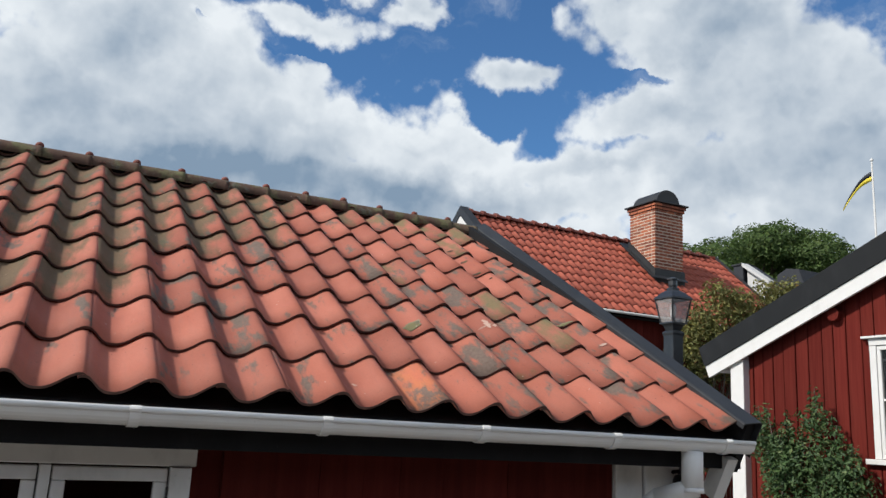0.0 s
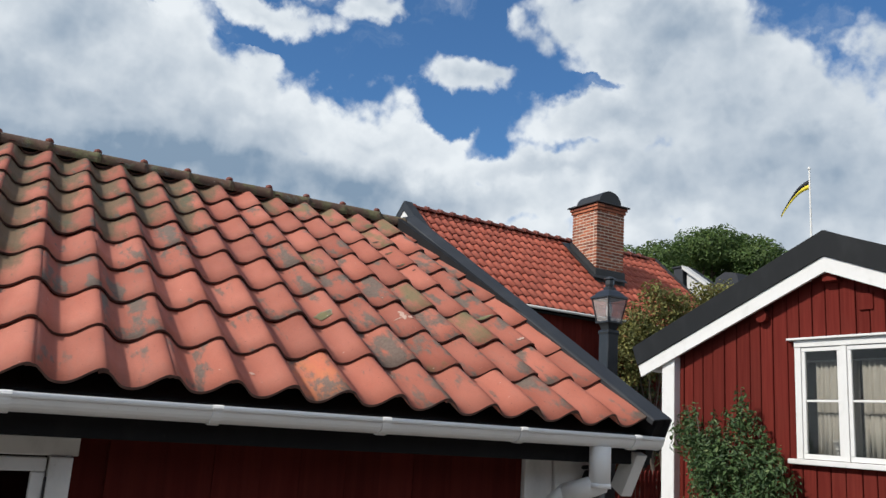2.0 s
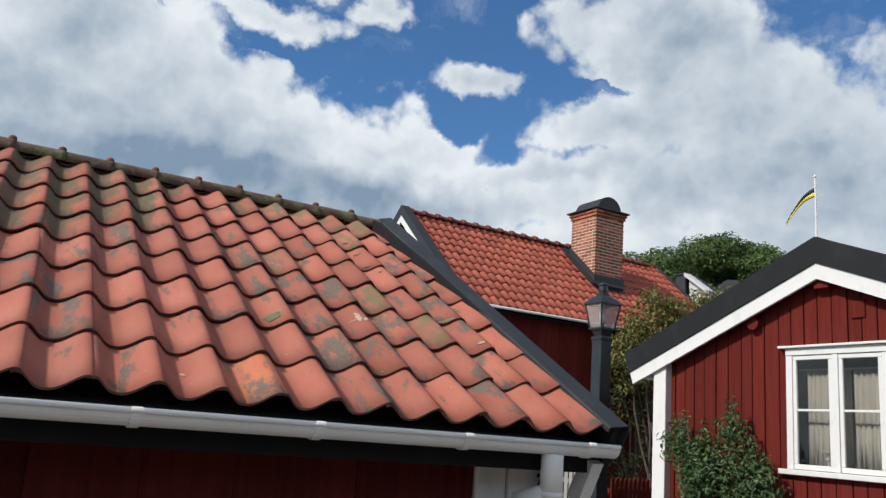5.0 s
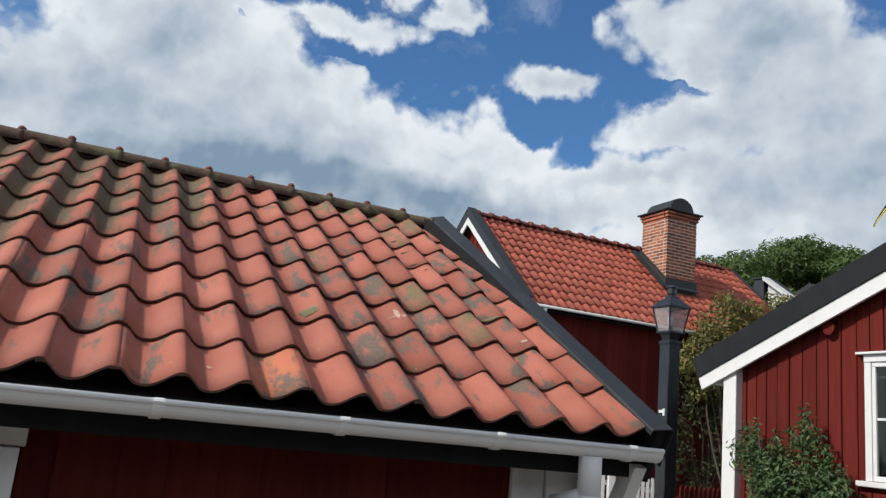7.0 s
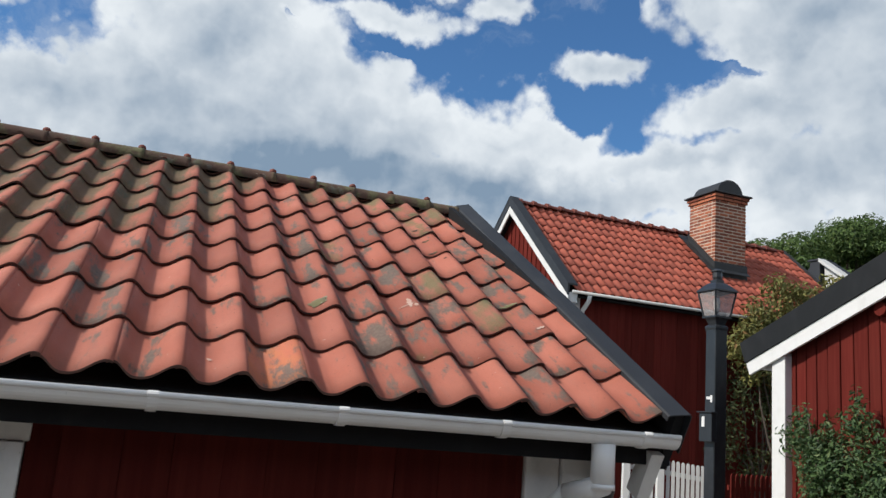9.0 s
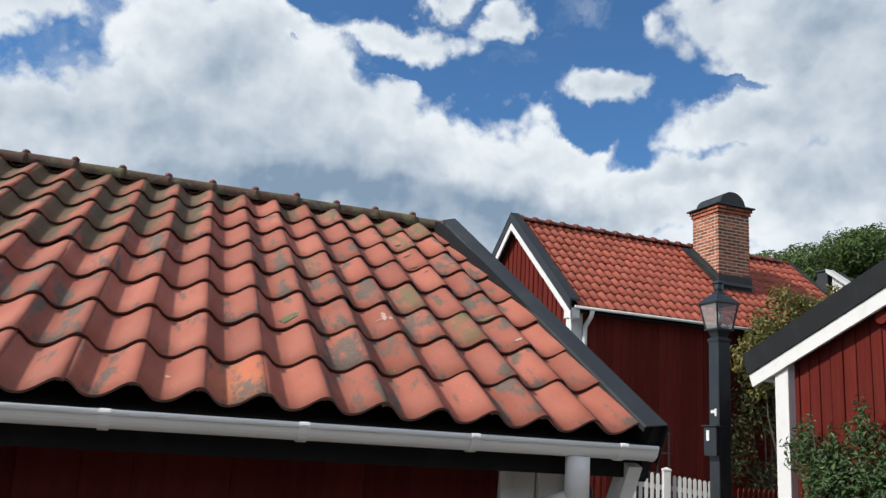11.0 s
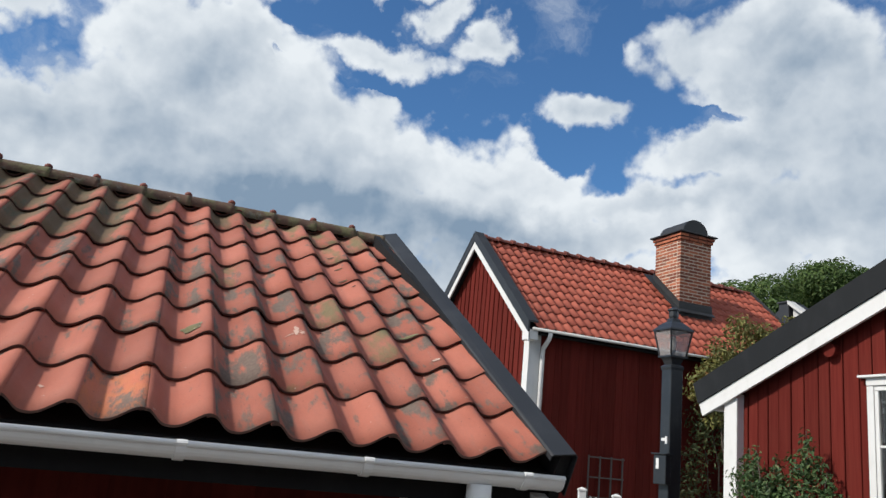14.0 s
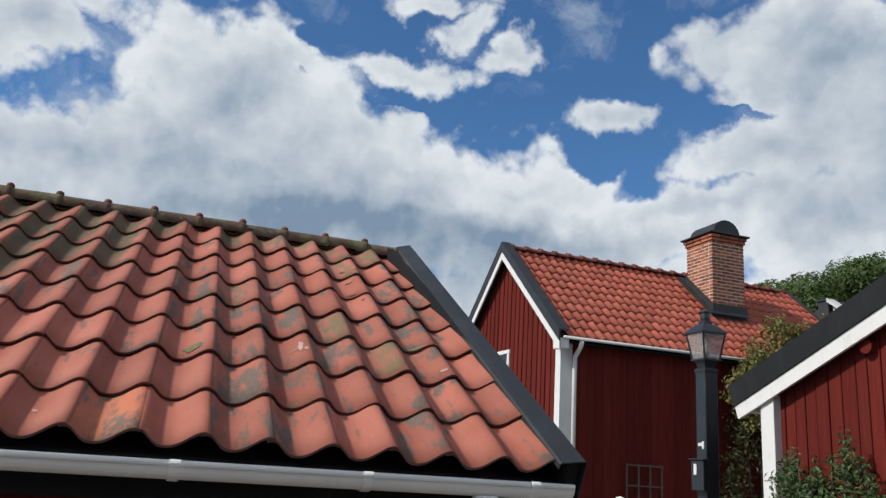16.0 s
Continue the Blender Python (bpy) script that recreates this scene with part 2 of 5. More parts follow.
M_LICHEN = surface("lichen_rosette", clay((0.075, 0.080, 0.034), (0.17, 0.17, 0.085), 0.15, 0.1), 0.95, bump=(0.5, 0.004))
M_RIM = surface("pale_lichen_rim", clay((0.15, 0.145, 0.085), (0.30, 0.28, 0.20), 0.12, 0.05), 0.95, bump=(0.5, 0.004))
M_DROPPING = surface("pale_splash", clay((0.36, 0.20, 0.15), (0.56, 0.48, 0.42), 0.10, 0.0), 0.9, bump=(0.3, 0.003))


def falu(base, worn):
    def paint(nt, at, rnd):
        streak = noise_node(nt, stretch(nt, at, (30.0, 30.0, 1.3)), 1.0, 5.0, 0.6)
        c = mix(nt, ramp(nt, streak, 0.3, 0.75), base, worn)
        c = mix(nt, 1.0, c, mix(nt, rnd, (0.86, 0.86, 0.86), (1.12, 1.1, 1.1)), "MULTIPLY")
        blot = noise_node(nt, at, 2.2, 4.0)
        c = mix(nt, math_node(nt, "MULTIPLY", ramp(nt, blot, 0.45, 0.75), 0.3), c, (0.10, 0.022, 0.016))
        return c, math_node(nt, "ADD", streak, noise_node(nt, at, 160.0, 2.0)), None
    return paint


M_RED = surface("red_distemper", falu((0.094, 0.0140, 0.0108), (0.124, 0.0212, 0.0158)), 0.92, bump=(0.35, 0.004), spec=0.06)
# deeper red, for the near cottage and the panel across the lane
M_RED_DEEP = surface("red_distemper_deep", falu((0.078, 0.0125, 0.0105), (0.105, 0.019, 0.0145)), 0.92, bump=(0.35, 0.004), spec=0.06)


M_WHITE = surface("white_paint", worn_paint((0.61, 0.605, 0.59), (0.40, 0.40, 0.36), 0.3), 0.55, bump=(0.12, 0.002))
M_WHITE_OLD = surface("white_paint_worn", worn_paint((0.76, 0.75, 0.72), (0.36, 0.35, 0.32), 0.5, 6.0), 0.6, bump=(0.2, 0.003))
M_GUTTER = surface("white_enamel_sheet", worn_paint((0.82, 0.81, 0.79), (0.50, 0.50, 0.48), 0.3, 5.0), 0.33, bump=(0.08, 0.002))
M_BLACK = surface("black_sheet", worn_paint((0.013, 0.014, 0.016), (0.045, 0.047, 0.05), 0.45, 5.0), 0.55, bump=(0.12, 0.003))
M_TAR = surface("black_paint", worn_paint((0.010, 0.010, 0.011), (0.022, 0.022, 0.022), 0.5, 8.0), 0.8, bump=(0.2, 0.003), spec=0.2)
M_BOARD_BLACK = surface("black_painted_board", worn_paint((0.008, 0.009, 0.010), (0.022, 0.023, 0.025), 0.45, 5.0), 0.7, bump=(0.12, 0.003), spec=0.25)
M_IRON = surface("black_iron", worn_paint((0.016, 0.018, 0.021), (0.045, 0.047, 0.05), 0.5, 12.0), 0.38, bump=(0.1, 0.002))
M_GREY = surface("grey_render", worn_paint((0.46, 0.46, 0.45), (0.33, 0.33, 0.32), 0.5, 2.0), 0.85, bump=(0.2, 0.01))
M_SLATE = surface("dark_roofing", worn_paint((0.014, 0.016, 0.021), (0.03, 0.03, 0.034), 0.5, 3.0), 0.7, bump=(0.3, 0.01))
M_MORTAR = surface("lime_mortar", worn_paint((0.56, 0.48, 0.39), (0.36, 0.30, 0.25), 0.4, 20.0), 0.95, bump=(0.4, 0.004))
M_BRONZE = surface("cloth_dark", worn_paint((0.02, 0.022, 0.03), (0.03, 0.03, 0.035), 0.3), 0.8)
M_YELLOW = surface("cloth_yellow", worn_paint((0.62, 0.50, 0.04), (0.5, 0.40, 0.04), 0.3), 0.8)
M_WOOD = surface("grey_wood", worn_paint((0.10, 0.085, 0.075), (0.05, 0.045, 0.04), 0.5), 0.85, bump=(0.3, 0.003))


def brick_paint(nt, at, rnd):
    c = mix(nt, rnd, (0.175, 0.051, 0.030), (0.42, 0.152, 0.080))
    second = math_node(nt, "FRACT", math_node(nt, "MULTIPLY", rnd, 5.7))
    c = mix(nt, math_node(nt, "MULTIPLY", ramp(nt, second, 0.7, 0.95), 0.6), c, (0.10, 0.042, 0.030))
    n = noise_node(nt, at, 45.0, 5.0)
    c = mix(nt, 0.35, c, mix(nt, n, (0.06, 0.03, 0.02), (0.8, 0.55, 0.4)), "OVERLAY")
    return c, n, None


M_SOOTY = surface("sooty_brick", worn_paint((0.13, 0.052, 0.034), (0.05, 0.03, 0.024), 0.6, 18.0), 0.9, bump=(0.4, 0.004))
M_BRICK = surface("chimney_brick", brick_paint, 0.9, bump=(0.4, 0.004))


def leaf_mat(name, dark, light, odd, translucent=0.25):
    m = bpy.data.materials.new(name)
    m.use_nodes = True
    nt = m.node_tree
    bsdf = nt.nodes["Principled BSDF"]
    isl = nt.nodes.new("ShaderNodeNewGeometry").outputs["Random Per Island"]
    c = mix(nt, isl, dark, light)
    pick = math_node(nt, "FRACT", math_node(nt, "MULTIPLY", isl, 17.3))
    c = mix(nt, math_node(nt, "MULTIPLY", ramp(nt, pick, 0.85, 1.0), 0.8), c, odd)
    at = nt.nodes.new("ShaderNodeTexCoord").outputs["Object"]
    c = mix(nt, 0.4, c, mix(nt, noise_node(nt, at, 1.5, 3.0), (0.1, 0.1, 0.1), (0.9, 0.9, 0.9)), "OVERLAY")
    link(nt, c, bsdf.inputs["Base Color"])
    bsdf.inputs["Roughness"].default_value = 0.68
    tr = nt.nodes.new("ShaderNodeBsdfTranslucent")
    link(nt, c, tr.inputs[0])
    mx = nt.nodes.new("ShaderNodeMixShader")
    mx.inputs[0].default_value = translucent
    link(nt, bsdf.outputs[0], mx.inputs[1]), link(nt, tr.outputs[0], mx.inputs[2])
    link(nt, mx.outputs[0], nt.nodes["Material Output"].inputs[0])
    return m


M_LEAF_TREE = leaf_mat("oak_leaves", (0.032, 0.064, 0.014), (0.085, 0.145, 0.030), (0.14, 0.18, 0.045))
M_LEAF_ROSE = leaf_mat("rose_leaves", (0.022, 0.052, 0.016), (0.070, 0.130, 0.036), (0.17, 0.22, 0.085))
M_LEAF_VINE = leaf_mat("vine_leaves", (0.090, 0.105, 0.026), (0.23, 0.215, 0.060), (0.26, 0.13, 0.045))
# leaves darker than the vine's: the shade low on the wall is painted in
M_LEAF_CREEPER_SHADED = leaf_mat("shaded_creeper_leaves", (0.026, 0.040, 0.012), (0.085, 0.102, 0.028), (0.14, 0.13, 0.04), 0.15)
M_BARK = surface("bark", worn_paint((0.09, 0.07, 0.055), (0.04, 0.032, 0.026), 0.7, 14.0), 0.95, bump=(0.6, 0.02))


def ground_paint(nt, at, rnd):
    n = noise_node(nt, at, 1.2, 5.0)
    g = noise_node(nt, at, 55.0, 4.0)
    c = mix(nt, n, (0.15, 0.144, 0.132), (0.24, 0.23, 0.21))
    c = mix(nt, 0.5, c, mix(nt, g, (0.1, 0.1, 0.1), (0.9, 0.88, 0.85)), "OVERLAY")
    return c, g, None


M_GROUND = surface("cobbles_worn", ground_paint, 0.95, bump=(0.6, 0.02))


def glass_mat(name, tint, rough=0.02, seen=0.5):
    m = bpy.data.materials.new(name)
    m.use_nodes = True
    nt = m.node_tree
    nt.nodes.remove(nt.nodes["Principled BSDF"])
    gl = nt.nodes.new("ShaderNodeBsdfGlossy")
    gl.inputs["Roughness"].default_value = rough
    tr = nt.nodes.new("ShaderNodeBsdfTransparent")
    tr.inputs[0].default_value = (*tint, 1)
    fr = nt.nodes.new("ShaderNodeFresnel")
    fr.inputs[0].default_value = 1.5
    mx = nt.nodes.new("ShaderNodeMixShader")
    link(nt, math_node(nt, "MULTIPLY_ADD", fr.outputs[0], 0.95, 0.0, clamp=True), mx.inputs[0])
    link(nt, tr.outputs[0], mx.inputs[1]), link(nt, gl.outputs[0], mx.inputs[2])
    link(nt, mx.outputs[0], nt.nodes["Material Output"].inputs[0])
    return m


M_PANE = glass_mat("window_glass", (0.66, 0.67, 0.66))
M_LAMP_GLASS = surface("clouded_lamp_glass", worn_paint((0.42, 0.39, 0.38), (0.30, 0.29, 0.28), 0.4, 10.0), 0.2)
M_LAMP_GLASS.node_tree.nodes["Principled BSDF"].inputs["Alpha"].default_value = 0.30
M_BULB = surface("opal_glass", worn_paint((0.72, 0.70, 0.66), (0.6, 0.58, 0.55), 0.3), 0.35)


def curtain_paint(nt, at, rnd):
    n = noise_node(nt, stretch(nt, at, (1, 1, 0.2)), 30.0, 3.0)
    return mix(nt, n, (0.44, 0.41, 0.36), (0.56, 0.52, 0.46)), n, None


M_CURTAIN = surface("linen", curtain_paint, 0.9, bump=(0.2, 0.003))
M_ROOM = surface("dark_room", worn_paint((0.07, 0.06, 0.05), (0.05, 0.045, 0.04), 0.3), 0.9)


# ---- mesh helpers ----
def finish(bm, mat, name):
    bmesh.ops.recalc_face_normals(bm, faces=bm.faces)
    me = bpy.data.meshes.new(name)
    bm.to_mesh(me)
    bm.free()
    me.materials.append(mat)
    return me


def part(name, bm, mat, parent, label="", smooth=False):
    """Link a bmesh as one mesh object under a thing or a part."""
    me = bm if isinstance(bm, bpy.types.Mesh) else finish(bm, mat, name)
    if smooth:
        me.polygons.foreach_set("use_smooth", [True] * len(me.polygons))
    ob = new(name, me)
    ob.parent = parent
    if label:
        tagged(ob, label)
    return ob


def thing(name, label, category, group="", kind="", at=(0, 0, 0)):
    ob = tagged(new(name), label, category, group, kind)
    ob.location = at
    return ob


def box(bm, x0, x1, y0, y1, z0, z1, bevel=0.0):
    v = [bm.verts.new(p) for p in ((x0, y0, z0), (x1, y0, z0), (x1, y1, z0), (x0, y1, z0), (x0, y0, z1), (x1, y0, z1), (x1, y1, z1), (x0, y1, z1))]
    f = [bm.faces.new([v[i] for i in q]) for q in ((0, 3, 2, 1), (4, 5, 6, 7), (0, 1, 5, 4), (1, 2, 6, 5), (2, 3, 7, 6), (3, 0, 4, 7))]
    if bevel:
        bmesh.ops.bevel(bm, geom=list({e for g in f for e in g.edges}), offset=bevel, segments=1, affect="EDGES")
    return bm


def boxed(*a, bevel=0.0):
    return box(bmesh.new(), *a, bevel=bevel)


def prism(bm, ring, way):
    """Extrude a closed ring of points by a vector."""
    way = Vector(way)
    a = [bm.verts.new(p) for p in ring]
    b = [bm.verts.new(Vector(p) + way) for p in ring]
    n = len(ring)
    bm.faces.new(a), bm.faces.new(b[::-1])
    for i in range(n):
        bm.faces.new((a[i], b[i], b[(i + 1) % n], a[(i + 1) % n]))
    return bm


def tube(bm, line, r, seg=12, caps=True, r_end=None):
    """A round pipe along a line of points."""
    rings = []
    line = [Vector(p) for p in line]
    for i, p in enumerate(line):
        d = (line[min(i + 1, len(line) - 1)] - line[max(i - 1, 0)]).normalized()
        u = d.orthogonal().normalized() if i == 0 else (u - u.dot(d) * d).normalized()
        w = d.cross(u)
        rr = r if r_end is None else r + (r_end - r) * i / (len(line) - 1)
        rings.append([bm.verts.new(p + rr * (math.cos(2 * math.pi * k / seg) * u + math.sin(2 * math.pi * k / seg) * w)) for k in range(seg)])
    for a, b in zip(rings, rings[1:]):
        for k in range(seg):
            bm.faces.new((a[k], a[(k + 1) % seg], b[(k + 1) % seg], b[k]))
    if caps:
        bm.faces.new(rings[0][::-1]), bm.faces.new(rings[-1])
    return bm


def lathe(bm, profile, centre, seg=16, turn=0.0):
    """Turn a profile of (radius, height) about the upright through centre."""
    rings = []
    for r, z in profile:
        rings.append([bm.verts.new((centre[0] + r * math.cos(2 * math.pi * k / seg + turn), centre[1] + r * math.sin(2 * math.pi * k / seg + turn), centre[2] + z)) for k in range(seg)])
    for a, b in zip(rings, rings[1:]):
        for k in range(seg):
            bm.faces.new((a[k], a[(k + 1) % seg], b[(k + 1) % seg], b[k]))
    bm.faces.new(rings[0][::-1]), bm.faces.new(rings[-1])
    return bm


def board_mesh(bm, place, s0, s1, z0, top, thick=0.022, chamfer=0.005):
    """An upright board: place(s, d) gives x, y at s along the wall and d out of it; top(s) its upper end."""
    ring = [(s0, 0), (s1, 0), (s1, thick - chamfer), (s1 - chamfer, thick), (s0 + chamfer, thick), (s0, thick - chamfer)]
    low = [bm.verts.new((*place(s, d), z0)) for s, d in ring]
    high = [bm.verts.new((*place(s, d), top(s))) for s, d in ring]
    bm.faces.new(low), bm.faces.new(high[::-1])
    for i in range(6):
        j = (i + 1) % 6
        bm.faces.new((low[i], high[i], high[j], low[j]))
    return bm


def boarding(parent, mat, place, s0, s1, width, z0, top, holes=(), gap=0.012, seed=1, chamfer=0.005):
    """Upright boards with open joints; holes are (s0, s1, z0, z1)."""
    rnd = random.Random(seed)
    s = s0
    while s < s1 - 0.02:
        w = width * rnd.uniform(0.86, 1.14)
        e = min(s + w, s1)
        a, b, th = s, e - gap, rnd.uniform(0.019, 0.027)
        cut = [h for h in holes if h[0] < b and h[1] > a]
        if cut:
            h = cut[0]
            part("board", board_mesh(bmesh.new(), place, a, b, z0, lambda q: h[2], th, chamfer), mat, parent)
            part("board", board_mesh(bmesh.new(), place, a, b, h[3], top, th, chamfer), mat, parent)
        else:
            part("board", board_mesh(bmesh.new(), place, a, b, z0, top, th, chamfer), mat, parent)
        s = e


def pan(u):
    """Height of a pan tile across its width: a wide pan and a narrow roll, whose far flank laps over the next tile."""
    q = 2 * math.pi * (u - CROWN)
    q += 0.20 * (1 - math.cos(q))
    return -1 + 2 * (0.5 + 0.5 * math.cos(q)) ** 1.4 - 0.42 * max(0.0, 1 - u / 0.17)


CROWN = 1.04


def tile_mesh(width, length, amp, seg, thick, rows=2, lap=0.12):
    """A clay pan tile lying in x (across) and y (up the slope), with its lower end at y = 0."""
    def height(u):
        return pan(u) * amp
    us = [i / seg * (1 + lap) for i in range(seg + 1)]
    verts, faces = [], []
    for side in (0, 1):
        for r in range(rows):
            y = length * r / (rows - 1)
            for u in us:
                round_off = -0.004 if (r == 0 and side == 0) else 0.0
                verts.append((u * width, y, height(u) - side * thick + round_off * 0.6))
    n = seg + 1
    for r in range(rows - 1):
        for i in range(seg):
            a = r * n + i
            faces.append((a, a + 1, a + n + 1, a + n))
            a += rows * n
            faces.append((a, a + n, a + n + 1, a + 1))
    k = rows * n
    for i in range(seg):
        faces.append((i, k + i, k + i + 1, i + 1))
    for r in range(rows - 1):
        a = r * n
        faces.append((a, a + n, k + a + n, k + a))
        a += seg
        faces.append((a, k + a, k + a + n, a + n))
    return verts, faces


def mesh_of(name, verts, faces, mat, smooth=True):
    me = bpy.data.meshes.new(name)
    me.from_pydata(verts, [], faces)
    me.materials.append(mat)
    me.polygons.foreach_set("use_smooth", [smooth] * len(me.polygons))
    me.update()
    return me


def leaves(name, mat, parent, blobs, count, size, seed, shell=0.55, fold=0.25, label=""):
    """A crown of single leaves: blobs are (x, y, z, rx, ry, rz)."""
    r = np.random.default_rng(seed)
    vol = np.array([b[3] * b[4] * b[5] for b in blobs]) ** 0.75
    pick = r.choice(len(blobs), count, p=vol / vol.sum())
    b = np.array(blobs)[pick]
    d = r.normal(size=(count, 3))
    d /= np.linalg.norm(d, axis=1)[:, None]
    rad = shell + (1 - shell) * r.random(count) ** 0.6
    rad *= 1 + 0.16 * np.sin(d[:, 0] * 5 + pick * 1.7) * np.cos(d[:, 2] * 6 + pick)
    p = b[:, :3] + d * b[:, 3:] * rad[:, None]
    n = d + r.normal(size=(count, 3)) * 0.6 + (0, 0, 0.35)
    n /= np.linalg.norm(n, axis=1)[:, None]
    t = np.cross(n, r.normal(size=(count, 3)))
    t /= np.linalg.norm(t, axis=1)[:, None]
    w = np.cross(n, t)
    s = size * r.uniform(0.6, 1.4, count)[:, None]
    quad = np.stack([p - t * s, p + w * s * 0.45 + n * s * fold, p + t * s, p - w * s * 0.45 + n * s * fold], 1).reshape(-1, 3)
    i = np.arange(count)[:, None] * 4
    faces = np.concatenate([i + (0, 1, 2), i + (0, 2, 3)])
    return part(name, mesh_of(name, quad.tolist(), faces.tolist(), mat, False), mat, parent, label)


# ---- ground ----
def ground_z(x, y):
    k = min(max((y + 1.0) / 9.0, 0.0), 1.0)
    return 0.42 * k * k * (3 - 2 * k)


def build_ground():
    bm = bmesh.new()
    xs = [-400, -120, -40] + [-14 + 2 * i for i in range(23)] + [60, 150, 420]
    ys = [-400, -120, -40] + [-14 + 2 * i for i in range(23)] + [60, 150, 420]
    grid = [[bm.verts.new((x, y, ground_z(x, y))) for y in ys] for x in xs]
    for i in range(len(xs) - 1):
        for j in range(len(ys) - 1):
            bm.faces.new((grid[i][j], grid[i + 1][j], grid[i + 1][j + 1], grid[i][j + 1]))
    tagged(new("ground", finish(bm, M_GROUND, "ground")), "pale gravel lane rising gently between the cottages", "ground", kind="structure")


build_ground()


# unseen wall added behind the camera to block sky light from the south
tagged(new("wall_south", finish(boxed(-16, 14, -5.9, -5.7, 0, 3.3), M_RED_DEEP, "wall_south")), "unseen dark red panel across the lane, added to cut sky light", "wall", kind="structure")


# ---- near cottage, seen along its eave ----
PITCH, TILE_W, GAUGE = 27.8, 0.205, 0.373
ROOF = pose(0, 0, 1.829, PITCH)
RIDGE_Y, RIDGE_Z = 2.69, 1.829 + math.tan(radians(PITCH)) * 2.69
SLOPE_LEN = RIDGE_Y / math.cos(radians(PITCH))
WEST = -8.0


SKEW = 0.045        # the tile columns lean a little along the eave
AMP, TILE_Z = 0.0272, -0.0195
# wear of the tiles by row from the eave: p plain, l spotted, c crusted, g mossy, s algae with painted pan shade, f
# flaked
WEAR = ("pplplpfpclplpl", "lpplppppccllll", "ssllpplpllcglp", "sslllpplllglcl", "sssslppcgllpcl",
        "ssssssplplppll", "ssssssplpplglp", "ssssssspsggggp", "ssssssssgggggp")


def roofed(bm):
    bm.transform(ROOF)
    return bm


